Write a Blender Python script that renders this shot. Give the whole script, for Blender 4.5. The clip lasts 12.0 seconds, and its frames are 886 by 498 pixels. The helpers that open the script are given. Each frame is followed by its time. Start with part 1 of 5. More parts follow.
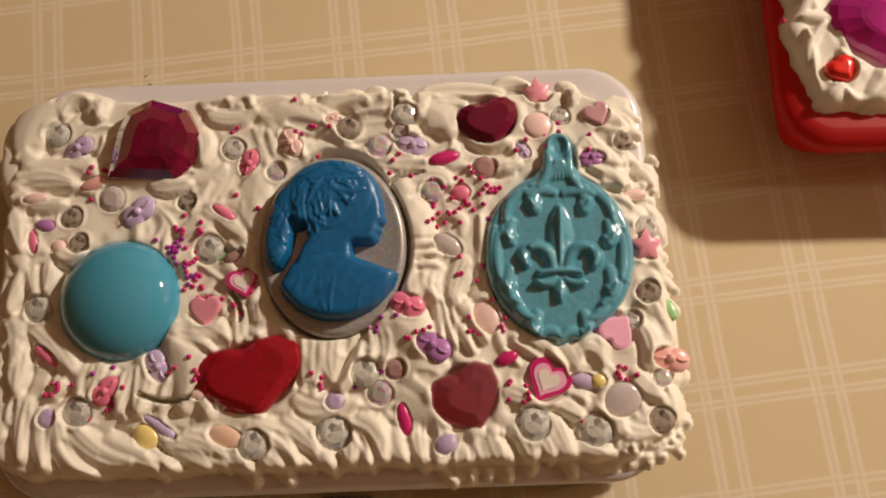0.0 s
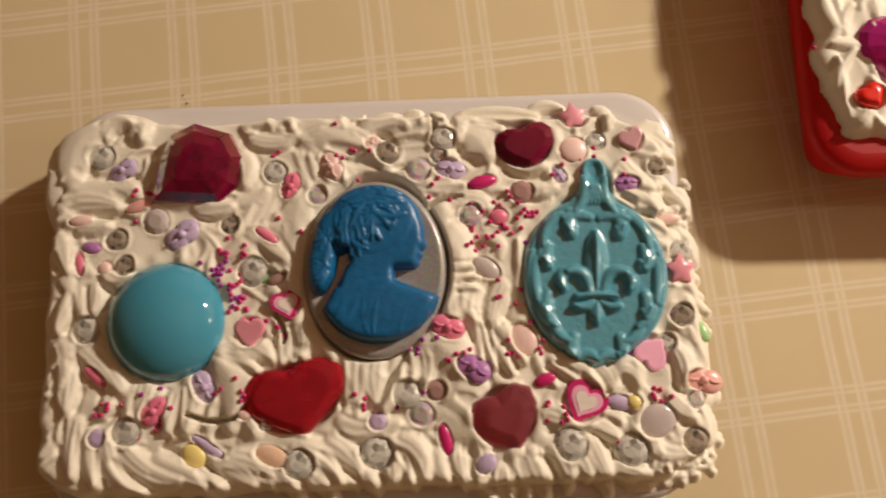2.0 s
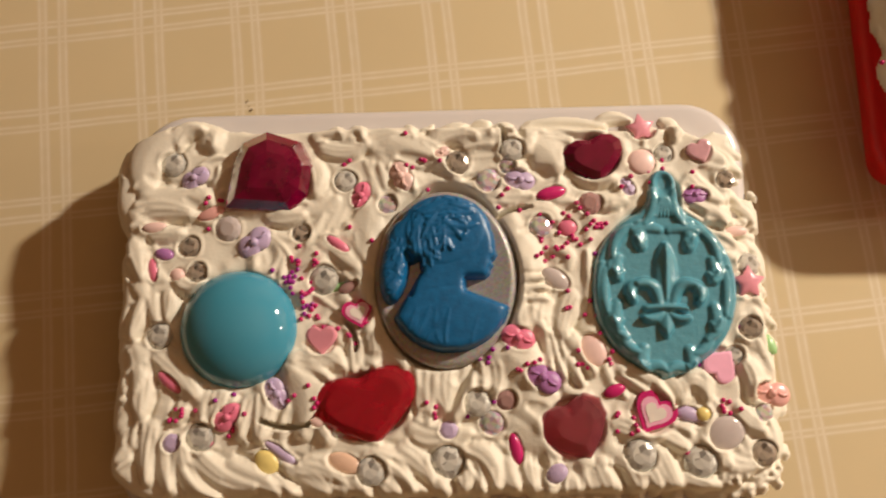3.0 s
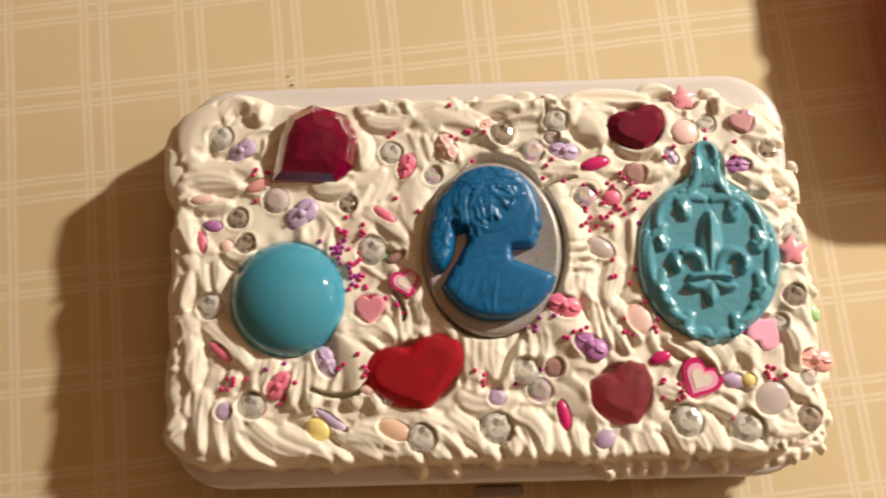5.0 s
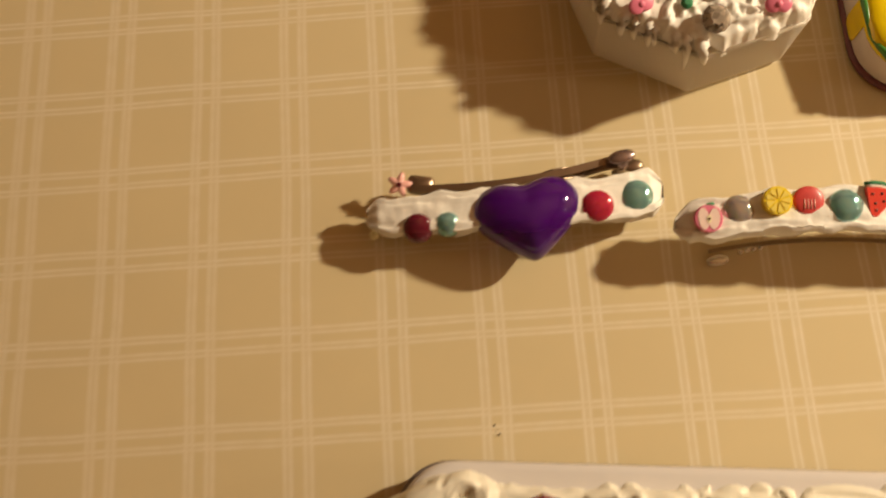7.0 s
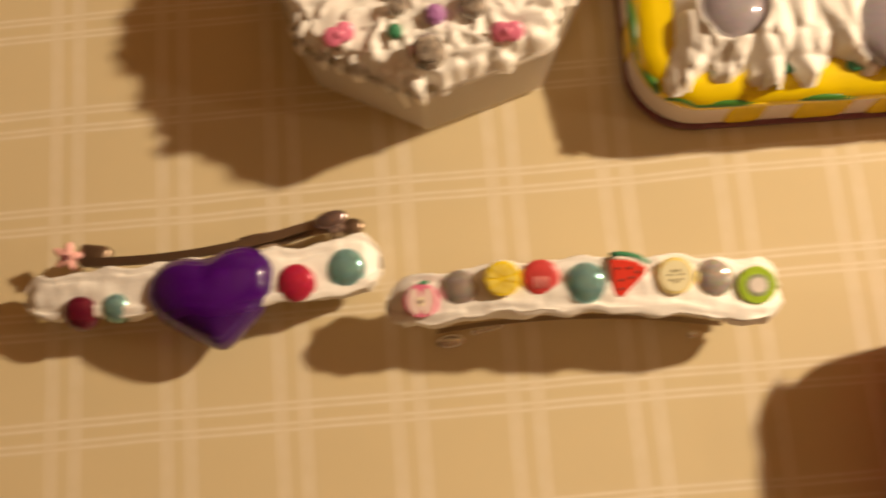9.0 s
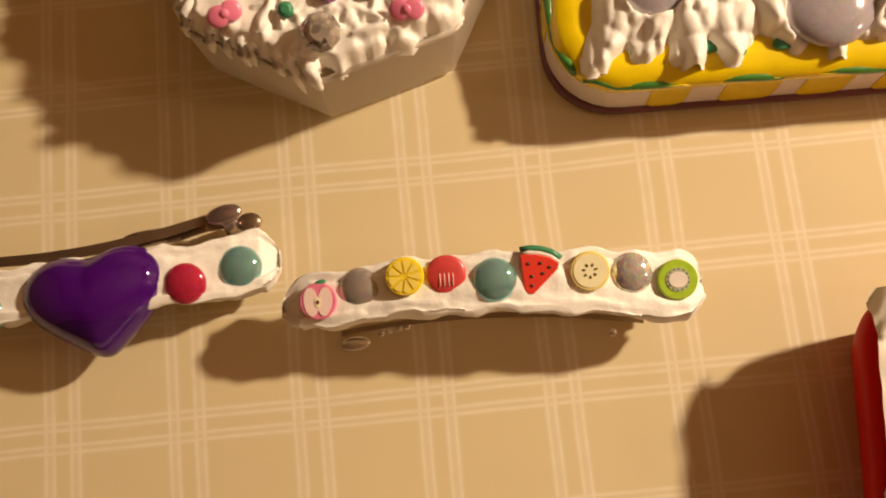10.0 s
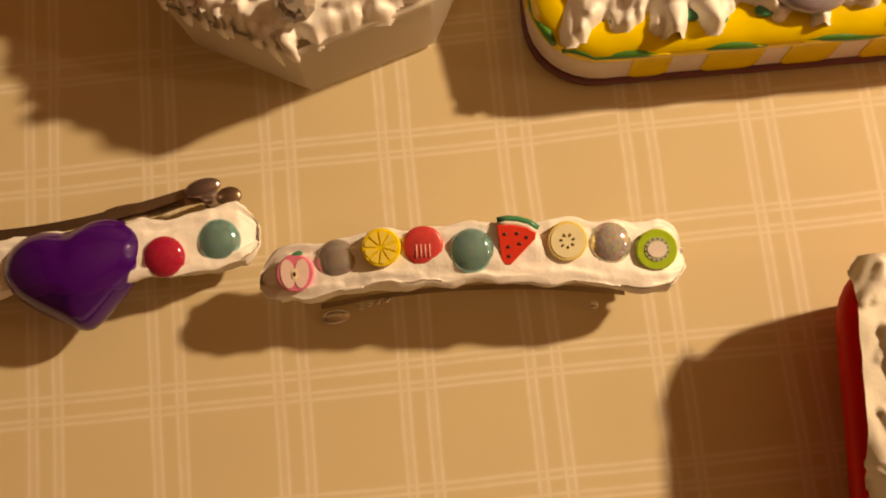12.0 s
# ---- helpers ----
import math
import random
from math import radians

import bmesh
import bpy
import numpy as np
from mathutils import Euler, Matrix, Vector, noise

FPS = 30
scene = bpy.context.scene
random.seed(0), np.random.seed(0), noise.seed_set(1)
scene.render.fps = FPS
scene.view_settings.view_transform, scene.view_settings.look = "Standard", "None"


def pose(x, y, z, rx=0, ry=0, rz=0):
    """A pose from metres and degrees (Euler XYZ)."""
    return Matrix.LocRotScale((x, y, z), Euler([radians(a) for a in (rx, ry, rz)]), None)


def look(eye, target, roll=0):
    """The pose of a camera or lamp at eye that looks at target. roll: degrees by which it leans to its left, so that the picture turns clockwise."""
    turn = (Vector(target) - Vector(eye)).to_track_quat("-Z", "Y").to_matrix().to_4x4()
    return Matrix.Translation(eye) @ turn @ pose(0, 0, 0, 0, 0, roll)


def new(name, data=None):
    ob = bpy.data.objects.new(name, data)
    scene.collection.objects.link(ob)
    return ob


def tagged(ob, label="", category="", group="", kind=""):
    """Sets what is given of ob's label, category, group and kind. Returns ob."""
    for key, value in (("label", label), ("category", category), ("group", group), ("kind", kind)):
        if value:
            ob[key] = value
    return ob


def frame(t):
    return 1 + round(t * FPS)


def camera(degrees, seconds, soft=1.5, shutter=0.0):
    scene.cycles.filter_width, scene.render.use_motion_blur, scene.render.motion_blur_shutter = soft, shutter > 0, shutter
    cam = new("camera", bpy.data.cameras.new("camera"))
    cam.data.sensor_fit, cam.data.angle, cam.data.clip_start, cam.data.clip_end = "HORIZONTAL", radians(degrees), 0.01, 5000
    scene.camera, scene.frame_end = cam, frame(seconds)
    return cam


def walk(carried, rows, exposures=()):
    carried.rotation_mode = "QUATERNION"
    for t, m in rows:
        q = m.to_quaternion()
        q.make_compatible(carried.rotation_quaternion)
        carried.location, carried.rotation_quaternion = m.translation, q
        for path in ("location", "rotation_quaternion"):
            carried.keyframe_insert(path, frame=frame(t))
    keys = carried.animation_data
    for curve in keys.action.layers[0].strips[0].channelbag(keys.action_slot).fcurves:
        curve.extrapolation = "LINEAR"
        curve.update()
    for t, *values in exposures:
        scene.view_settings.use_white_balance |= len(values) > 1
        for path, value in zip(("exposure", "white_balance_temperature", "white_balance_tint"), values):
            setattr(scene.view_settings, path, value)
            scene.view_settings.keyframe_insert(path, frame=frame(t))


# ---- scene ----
# ---------------------------------------------------------------- camera
cam = camera(53.5, 12.0, soft=1.9, shutter=1.0)
PATH = [
    (0, (0.06522, -0.10398, 0.20172), (0.06861, -0.03279, -0.08969), -4.39),
    (0.5, (0.06482, -0.09764, 0.20525), (0.07068, -0.03513, -0.08810), -1.73),
    (1, (0.06524, -0.09829, 0.20548), (0.07170, -0.03271, -0.08720), -1.51),
    (1.5, (0.06384, -0.09696, 0.20571), (0.06860, -0.03142, -0.08700), -2.89),
    (2, (0.05664, -0.09525, 0.20811), (0.06130, -0.03019, -0.08471), -2.91),
    (2.5, (0.05010, -0.09250, 0.20908), (0.05464, -0.02742, -0.08374), -2.74),
    (3, (0.04303, -0.09062, 0.21060), (0.04555, -0.02725, -0.08262), -4.05),
    (5, (0.03283, -0.09417, 0.21189), (0.03432, -0.03411, -0.08203), -5.19),
    (5.5, (0.01689, -0.08777, 0.22494), (0.02157, -0.02659, -0.06871), -2.46),
    (6, (-0.00269, -0.06905, 0.22673), (-0.00235, -0.00218, -0.06572), -5.49),
    (6.5, (-0.01287, -0.03826, 0.23450), (-0.01705, 0.03931, -0.05527), -7.46),
    (6.7, (-0.01100, -0.03054, 0.23100), (-0.01764, 0.05670, -0.05596), -8.06),
    (8.3, (0.03040, 0.01002, 0.19062), (0.02476, 0.08482, -0.09984), -8.78),
    (8.5, (0.03767, 0.01532, 0.18985), (0.03648, 0.07689, -0.10376), -5.94),
    (9, (0.06503, 0.01516, 0.18984), (0.05729, 0.08052, -0.10286), -11.65),
    (9.5, (0.07908, 0.01453, 0.18396), (0.07556, 0.07607, -0.10963), -8.90),
    (10, (0.07983, 0.01769, 0.17707), (0.07891, 0.07893, -0.11661), -6.62),
    (10.5, (0.08618, 0.01586, 0.17209), (0.07987, 0.07871, -0.12119), -11.36),
    (11, (0.08596, 0.01618, 0.17336), (0.08287, 0.07227, -0.12133), -9.11),
    (11.5, (0.08787, 0.01251, 0.17919), (0.07931, 0.07227, -0.11468), -14.07),
    (12, (0.08691, 0.01307, 0.17514), (0.07979, 0.07269, -0.11879), -12.74),
]

walk(cam, [(t, look(eye, target, roll)) for t, eye, target, roll in PATH],
     [(0, 0.11, 6150, 17), (2.5, 0.17, 6200, 14.5), (3, 0.33, 6200, 14), (5, 0.70, 5850, 11), (5.5, 0.80, 5850, 9),
      (6, 0.78, 6400, 7), (6.5, 0.40, 7150, 8), (9, 0.35, 7350, 15), (10.5, 0.31, 7350, 17), (11.5, 0.27, 7500, 18), (12, 0.09, 9200, 21)])

# ---------------------------------------------------------------- light
world = bpy.data.worlds.new("room_air")
world.use_nodes = True
world.node_tree.nodes["Background"].inputs[0].default_value = (1.0, 0.7, 0.45, 1)
world.node_tree.nodes["Background"].inputs[1].default_value = 0.05
scene.world = world
for spot, watts, size in (((0.68, 0.256, 0.42), 23.6, 0.020), ((0.64, -0.06, 0.30), 0.8, 0.012)):
    lamp = bpy.data.lights.new("bulb", "POINT")
    lamp.energy, lamp.color, lamp.shadow_soft_size = watts, (1.0, 0.86, 0.66), size
    new("bulb", lamp).location = spot

# ---------------------------------------------------------------- materials
MM = 0.001


def mat(name, col, rough=0.5, metal=0.0, trans=0.0, coat=0.0, var=0.12, size=3.0, bump=0.0, grain=0.4, ior=1.5):
    """A surface of base colour col with mottling of size mm and a fine relief of grain mm."""
    m = bpy.data.materials.new(name)
    m.use_nodes = True
    nt = m.node_tree
    b = nt.nodes["Principled BSDF"]
    b.inputs["Roughness"].default_value = rough
    b.inputs["Metallic"].default_value = metal
    b.inputs["Transmission Weight"].default_value = trans
    b.inputs["Coat Weight"].default_value = coat
    b.inputs["Coat Roughness"].default_value = 0.05
    b.inputs["IOR"].default_value = ior
    tc = nt.nodes.new("ShaderNodeTexCoord")
    n1 = nt.nodes.new("ShaderNodeTexNoise")
    n1.inputs["Scale"].default_value = 1000.0 / size
    n1.inputs["Detail"].default_value = 5
    nt.links.new(tc.outputs["Object"], n1.inputs["Vector"])
    mix = nt.nodes.new("ShaderNodeMix")
    mix.data_type = "RGBA"
    lo = [max(0.0, c * (1 - var)) for c in col]
    hi = [min(1.0, c * (1 + var)) for c in col]
    mix.inputs[6].default_value, mix.inputs[7].default_value = (*lo, 1), (*hi, 1)
    nt.links.new(n1.outputs["Fac"], mix.inputs[0])
    nt.links.new(mix.outputs[2], b.inputs["Base Color"])
    if bump:
        n2 = nt.nodes.new("ShaderNodeTexNoise")
        n2.inputs["Scale"].default_value = 1000.0 / grain
        n2.inputs["Detail"].default_value = 3
        nt.links.new(tc.outputs["Object"], n2.inputs["Vector"])
        bp = nt.nodes.new("ShaderNodeBump")
        bp.inputs["Strength"].default_value = bump
        bp.inputs["Distance"].default_value = 0.0003
        nt.links.new(n2.outputs["Fac"], bp.inputs["Height"])
        nt.links.new(bp.outputs["Normal"], b.inputs["Normal"])
    return m


def painted_glint_stone(name, col, dark=0.25, trans=0.45):
    """Clear acrylic over foil; facet glints and dark reflections are painted into the colour cells."""
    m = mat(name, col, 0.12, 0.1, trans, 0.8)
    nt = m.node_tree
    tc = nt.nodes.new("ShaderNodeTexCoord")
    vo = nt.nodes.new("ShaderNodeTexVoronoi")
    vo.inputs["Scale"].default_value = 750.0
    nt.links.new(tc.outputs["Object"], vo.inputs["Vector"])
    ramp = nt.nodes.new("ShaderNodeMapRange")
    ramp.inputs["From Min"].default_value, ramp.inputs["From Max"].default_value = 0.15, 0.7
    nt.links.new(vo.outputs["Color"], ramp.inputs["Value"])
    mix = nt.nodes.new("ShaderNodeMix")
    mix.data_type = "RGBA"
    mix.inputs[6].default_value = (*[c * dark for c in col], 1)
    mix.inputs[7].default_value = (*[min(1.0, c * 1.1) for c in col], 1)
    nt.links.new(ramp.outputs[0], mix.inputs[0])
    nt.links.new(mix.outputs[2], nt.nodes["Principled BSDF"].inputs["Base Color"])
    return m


def glitter(name, col, flake=0.5, rough=0.15, metal=0.2, rise=0.5, colour=0.4, trans=0.2):
    """Clear resin full of small bright flakes that lie at all angles."""
    m = mat(name, col, rough, 0.0, trans, 0.5)
    nt = m.node_tree
    b = nt.nodes["Principled BSDF"]
    tc = nt.nodes.new("ShaderNodeTexCoord")
    vo = nt.nodes.new("ShaderNodeTexVoronoi")
    vo.inputs["Scale"].default_value = 1000.0 / flake
    nt.links.new(tc.outputs["Object"], vo.inputs["Vector"])
    mix = nt.nodes.new("ShaderNodeMix")
    mix.data_type = "RGBA"
    mix.blend_type = "SOFT_LIGHT" if colour < 1 else "OVERLAY"
    mix.inputs[0].default_value = colour
    mix.inputs[6].default_value = (*col, 1)
    nt.links.new(vo.outputs["Color"], mix.inputs[7])
    nt.links.new(mix.outputs[2], b.inputs["Base Color"])
    bp = nt.nodes.new("ShaderNodeBump")
    bp.inputs["Strength"].default_value = rise
    bp.inputs["Distance"].default_value = 0.0006
    nt.links.new(vo.outputs["Color"], bp.inputs["Height"])
    nt.links.new(bp.outputs["Normal"], b.inputs["Normal"])
    b.inputs["Metallic"].default_value = metal
    return m


def cloth_material():
    m = mat("woven_cotton", (0.66, 0.54, 0.32), 0.85, var=0.06, size=40, bump=0.06, grain=0.35)
    nt = m.node_tree
    b = nt.nodes["Principled BSDF"]
    old = b.inputs["Base Color"].links[0].from_socket
    tc = nt.nodes.new("ShaderNodeTexCoord")
    warp = nt.nodes.new("ShaderNodeTexNoise")
    warp.inputs["Scale"].default_value = 22
    nt.links.new(tc.outputs["Object"], warp.inputs["Vector"])
    sep = nt.nodes.new("ShaderNodeSeparateXYZ")
    nt.links.new(tc.outputs["Object"], sep.inputs[0])

    def op(kind, a, c=None):
        n = nt.nodes.new("ShaderNodeMath")
        n.operation = kind
        for k, v in enumerate((a, c)):
            if v is None:
                continue
            if isinstance(v, (int, float)):
                n.inputs[k].default_value = v
            else:
                nt.links.new(v, n.inputs[k])
        return n.outputs[0]

    masks = []
    for axis, pitch, gap, pair in (("X", 0.025, 0.0026, 0.00085), ("Y", 0.024, 0.0022, 0.0007)):
        wob = op("MULTIPLY", op("SUBTRACT", warp.outputs["Fac"], 0.5), 0.0016)
        x = op("ADD", sep.outputs[axis], wob)
        t = op("MULTIPLY", op("ABSOLUTE", op("SUBTRACT", op("FRACT", op("ADD", op("DIVIDE", x, pitch), 0.5)), 0.5)), pitch)
        d = op("ABSOLUTE", op("SUBTRACT", op("ABSOLUTE", op("SUBTRACT", t, gap)), pair))
        line = op("SUBTRACT", 1.0, op("MINIMUM", op("DIVIDE", d, 0.00055), 1.0))
        band = op("SUBTRACT", 1.0, op("MINIMUM", op("DIVIDE", op("ABSOLUTE", op("SUBTRACT", t, gap)), 0.0019), 1.0))
        masks.append(op("ADD", op("MULTIPLY", line, 0.42), op("MULTIPLY", band, 0.20 if axis == "X" else 0.10)))
    thread = nt.nodes.new("ShaderNodeTexNoise")
    thread.inputs["Scale"].default_value = 260
    nt.links.new(tc.outputs["Object"], thread.inputs["Vector"])
    both = op("MULTIPLY", op("MAXIMUM", masks[0], masks[1]), op("ADD", 0.45, op("MULTIPLY", thread.outputs["Fac"], 1.0)))
    mix = nt.nodes.new("ShaderNodeMix")
    mix.data_type = "RGBA"
    mix.inputs[7].default_value = (0.86, 0.78, 0.66, 1)
    nt.links.new(op("MINIMUM", both, 1.0), mix.inputs[0])
    nt.links.new(old, mix.inputs[6])
    nt.links.new(mix.outputs[2], b.inputs["Base Color"])
    return m


CLOTH = cloth_material()
CLAY = mat("whipped_clay", (0.80, 0.755, 0.63), 0.55, var=0.06, size=6, bump=0.22, grain=0.7)
CLAY_WHITE = mat("white_whipped_clay", (0.89, 0.86, 0.79), 0.5, var=0.05, size=5, bump=0.3, grain=0.8)
PLASTIC = mat("milky_plastic", (0.78, 0.74, 0.72), 0.22, trans=0.15, var=0.04, size=20)
PLASTIC_BASE = mat("frosted_plastic", (0.46, 0.38, 0.36), 0.18, trans=0.6, var=0.05, size=15)
TURQUOISE = mat("turquoise_enamel", (0.06, 0.31, 0.45), 0.06, coat=0.6, var=0.05, size=8)
TEAL_RELIEF = mat("glossy_teal_resin", (0.095, 0.33, 0.43), 0.12, coat=1.0, var=0.10, size=3, bump=0.55, grain=1.3)
BLUE_PAINT = mat("blue_craft_paint", (0.006, 0.12, 0.30), 0.36, var=0.4, size=1.8, bump=0.25, grain=0.7)
SILVER = glitter("silver_glitter_paint", (0.50, 0.48, 0.46), 0.4, 0.35, 0.2, 1.0)
# the ruby's strong colour mottling stands in for glints off inner facets
GEM_RED = mat("ruby_acrylic", (0.21, 0.002, 0.035), 0.05, trans=0.4, coat=0.15, var=0.85, size=3.6)
GEM_WINE = mat("wine_acrylic", (0.22, 0.004, 0.04), 0.05, trans=0.3, coat=0.5, var=0.6, size=5)
GEM_SCARLET = mat("scarlet_resin", (0.62, 0.012, 0.035), 0.06, trans=0.6, coat=0.4, var=0.5, size=7)
GEM_PINK = mat("rose_acrylic", (0.60, 0.13, 0.17), 0.04, trans=0.75, coat=0.5, var=0.5, size=5)
GEM_MAGENTA = mat("magenta_acrylic", (0.66, 0.02, 0.34), 0.05, trans=0.55, coat=0.6, var=0.5, size=7)
GEM_PURPLE = mat("violet_resin", (0.095, 0.002, 0.24), 0.02, trans=0.6, coat=0.3, var=0.35, size=9)
RED_PAINT = mat("red_plastic", (0.56, 0.010, 0.010), 0.42, var=0.12, size=18)
rn = RED_PAINT.node_tree
glow, blend = rn.nodes.new("ShaderNodeBsdfTranslucent"), rn.nodes.new("ShaderNodeMixShader")
glow.inputs["Color"].default_value, blend.inputs[0].default_value = (0.85, 0.03, 0.02, 1), 0.45
rn.links.new(rn.nodes["Principled BSDF"].outputs[0], blend.inputs[1])
rn.links.new(glow.outputs[0], blend.inputs[2])
rn.links.new(blend.outputs[0], next(n for n in rn.nodes if n.type == "OUTPUT_MATERIAL").inputs["Surface"])
RED_MATT = mat("red_resin", (0.75, 0.02, 0.01), 0.22, coat=0.3)
METAL = mat("tarnished_steel", (0.30, 0.215, 0.15), 0.34, metal=0.9, var=0.25, size=3)
PINK_METAL = mat("pinkish_steel", (0.42, 0.33, 0.33), 0.25, metal=0.9, var=0.2, size=2)
METAL_BRIGHT = mat("bright_steel", (0.75, 0.7, 0.62), 0.2, metal=0.9)
YELLOW = mat("yellow_gloss_paint", (0.86, 0.62, 0.01), 0.25, coat=0.6, var=0.2, size=6)
GREEN = mat("green_gloss_paint", (0.05, 0.22, 0.03), 0.3, coat=0.4, var=0.3)
CLEAR_BOX = mat("clear_plastic", (0.80, 0.76, 0.70), 0.12, var=0.02, coat=0.4)
pn = CLEAR_BOX.node_tree
thru, milk, cloudy, both = (pn.nodes.new("ShaderNode" + k) for k in ("BsdfTransparent", "BsdfTranslucent", "MixShader", "MixShader"))
milk.inputs["Color"].default_value = (0.93, 0.88, 0.80, 1)
cloudy.inputs[0].default_value, both.inputs[0].default_value = 0.68, 0.68
pn.links.new(pn.nodes["Principled BSDF"].outputs[0], cloudy.inputs[1])
pn.links.new(milk.outputs[0], cloudy.inputs[2])
pn.links.new(thru.outputs[0], both.inputs[1])
pn.links.new(cloudy.outputs[0], both.inputs[2])
pn.links.new(both.outputs[0], next(n for n in pn.nodes if n.type == "OUTPUT_MATERIAL").inputs["Surface"])
PLASTER = mat("painted_plaster", (0.23, 0.145, 0.085), 0.9, var=0.06, size=60, bump=0.2, grain=2)
WOOD = mat("brown_floorboards", (0.25, 0.15, 0.08), 0.5, var=0.3, size=60)
HUES = {
    "lilac": mat("lilac_resin", (0.54, 0.43, 0.64), 0.3, coat=0.3, bump=0.3),
    "purple": mat("purple_resin", (0.42, 0.18, 0.44), 0.3, coat=0.3, bump=0.3),
    "pink": mat("pink_resin", (0.78, 0.20, 0.32), 0.3, coat=0.3, bump=0.2),
    "pinkmid": mat("rose_pink_resin", (0.80, 0.32, 0.40), 0.3, coat=0.3),
    "palepink": mat("pale_pink_resin", (0.84, 0.60, 0.55), 0.35, coat=0.3),
    "palerose": mat("candy_pink_resin", (0.90, 0.45, 0.62), 0.22, coat=0.5),
    "rosewhite": mat("pink_white_resin", (0.86, 0.40, 0.45), 0.25, coat=0.5, var=0.5, size=4),
    "salmon": mat("salmon_resin", (0.82, 0.44, 0.40), 0.3, coat=0.3),
    "magenta": mat("magenta_resin", (0.60, 0.02, 0.17), 0.25, coat=0.4),
    "plum": mat("plum_bead", (0.36, 0.02, 0.30), 0.2, coat=0.4),
    "yellow": mat("pale_yellow_resin", (0.85, 0.70, 0.25), 0.3, coat=0.3),
    "green": mat("pale_green_resin", (0.35, 0.62, 0.28), 0.3, coat=0.3),
    "peach": mat("peach_resin", (0.80, 0.55, 0.40), 0.3, coat=0.3),
    "milky": mat("milky_resin", (0.74, 0.66, 0.64), 0.2, trans=0.25, coat=0.4),
    # bright and dark cells in these two colours imitate light on facets
    "clear": painted_glint_stone("clear_acrylic", (0.95, 0.91, 0.84), 0.35, 0.35),
    "smoke": painted_glint_stone("smoky_acrylic", (0.66, 0.57, 0.47), 0.2, 0.5),
    "glitter": glitter("glitter_resin", (0.80, 0.72, 0.76), 1.0, 0.1, 0.35, 0.8, 0.95),
    "pinkish": mat("blush_acrylic", (0.62, 0.38, 0.36), 0.08, trans=0.4, coat=0.5, var=0.3),
    "white": mat("white_resin", (0.85, 0.78, 0.70), 0.3, coat=0.3),
    "grey": glitter("grey_glitter_resin", (0.68, 0.63, 0.59), 0.8, 0.1, 0.45, 1.0, 0.45, 0.6),
    "teal": glitter("blue_glitter_resin", (0.34, 0.68, 0.68), 0.9, 0.08, 0.4, 1.0, 0.3, 0.6),
    "lemon": mat("lemon_clay", (0.88, 0.66, 0.03), 0.35, coat=0.2, var=0.15, size=2),
    "lemon_pale": mat("pale_lemon_clay", (0.90, 0.72, 0.14), 0.35, coat=0.2),
    "melon": mat("melon_red_clay", (0.80, 0.05, 0.03), 0.35, coat=0.2),
    "rind": mat("rind_green_clay", (0.04, 0.25, 0.12), 0.35, coat=0.2),
    "kiwi": mat("kiwi_green_clay", (0.38, 0.58, 0.04), 0.35, coat=0.2, var=0.2, size=1.5),
    "cream": mat("cream_clay", (0.88, 0.82, 0.52), 0.35, coat=0.2),
    "blush": mat("blush_white_clay", (0.88, 0.68, 0.62), 0.35, coat=0.2, var=0.08, size=1.5),
    "sparkle": glitter("coloured_glitter_resin", (0.74, 0.70, 0.70), 0.55, 0.1, 0.6, 1.0, 0.85, 0.1),
    "pip": mat("olive_pip", (0.20, 0.14, 0.03), 0.4),
    "seed": mat("dark_seed", (0.05, 0.03, 0.02), 0.4),
    "berry": mat("berry_red_clay", (0.62, 0.06, 0.06), 0.35, coat=0.2, var=0.25, size=1.5),
    "milkyglitter": glitter("lilac_glitter_resin", (0.54, 0.49, 0.54), 0.8, 0.1, 0.1, 0.4, 0.15, 0.35),
    "darkred": mat("dark_garnet_resin", (0.16, 0.008, 0.03), 0.08, trans=0.3, coat=0.8),
    "hotpink": glitter("raspberry_resin", (0.66, 0.03, 0.09), 0.9, 0.12, 0.1, 0.8, 0.25, 0.4),
}

# ---------------------------------------------------------------- mesh tools


def build(name, verts, faces, material, parent=None, smooth=True, label="", mm=True):
    me = bpy.data.meshes.new(name)
    me.from_pydata([tuple(v) for v in (np.asarray(verts, float) * (MM if mm else 1)).tolist()], [], faces)
    me.materials.append(material)
    if smooth:
        me.polygons.foreach_set("use_smooth", [True] * len(me.polygons))
    me.update()
    ob = new(name, me)
    if parent is not None:
        ob.parent = parent
    if label:
        ob["label"] = label
    return ob


def thing(name, m, label, category, group="", kind=""):
    ob = new(name)
    ob.empty_display_size = 0.02
    ob.matrix_world = m
    return tagged(ob, label, category, group, kind)


def put(ob, u, v, z, rz=0.0, rx=0.0, ry=0.0):
    ob.matrix_local = pose(u * MM, v * MM, z * MM, rx, ry, rz)
    return ob


def circle(r, n=24, r2=None):
    r2 = r if r2 is None else r2
    return [(r * math.cos(2 * math.pi * k / n), r2 * math.sin(2 * math.pi * k / n)) for k in range(n)]


def heart_line(w, h, n=36, soft=0.0):
    pts = []
    for k in range(n):
        a = 2 * math.pi * k / n
        x = math.sin(a) ** 3
        y = (13 * math.cos(a) - 5 * math.cos(2 * a) - 2 * math.cos(3 * a) - math.cos(4 * a)) / 15
        x, y = x * (1 - soft) + soft * math.sin(a), (y + 0.2) * (1 - soft) + soft * math.cos(a)
        pts.append((-x * w / 2, y * h / 2))
    return pts


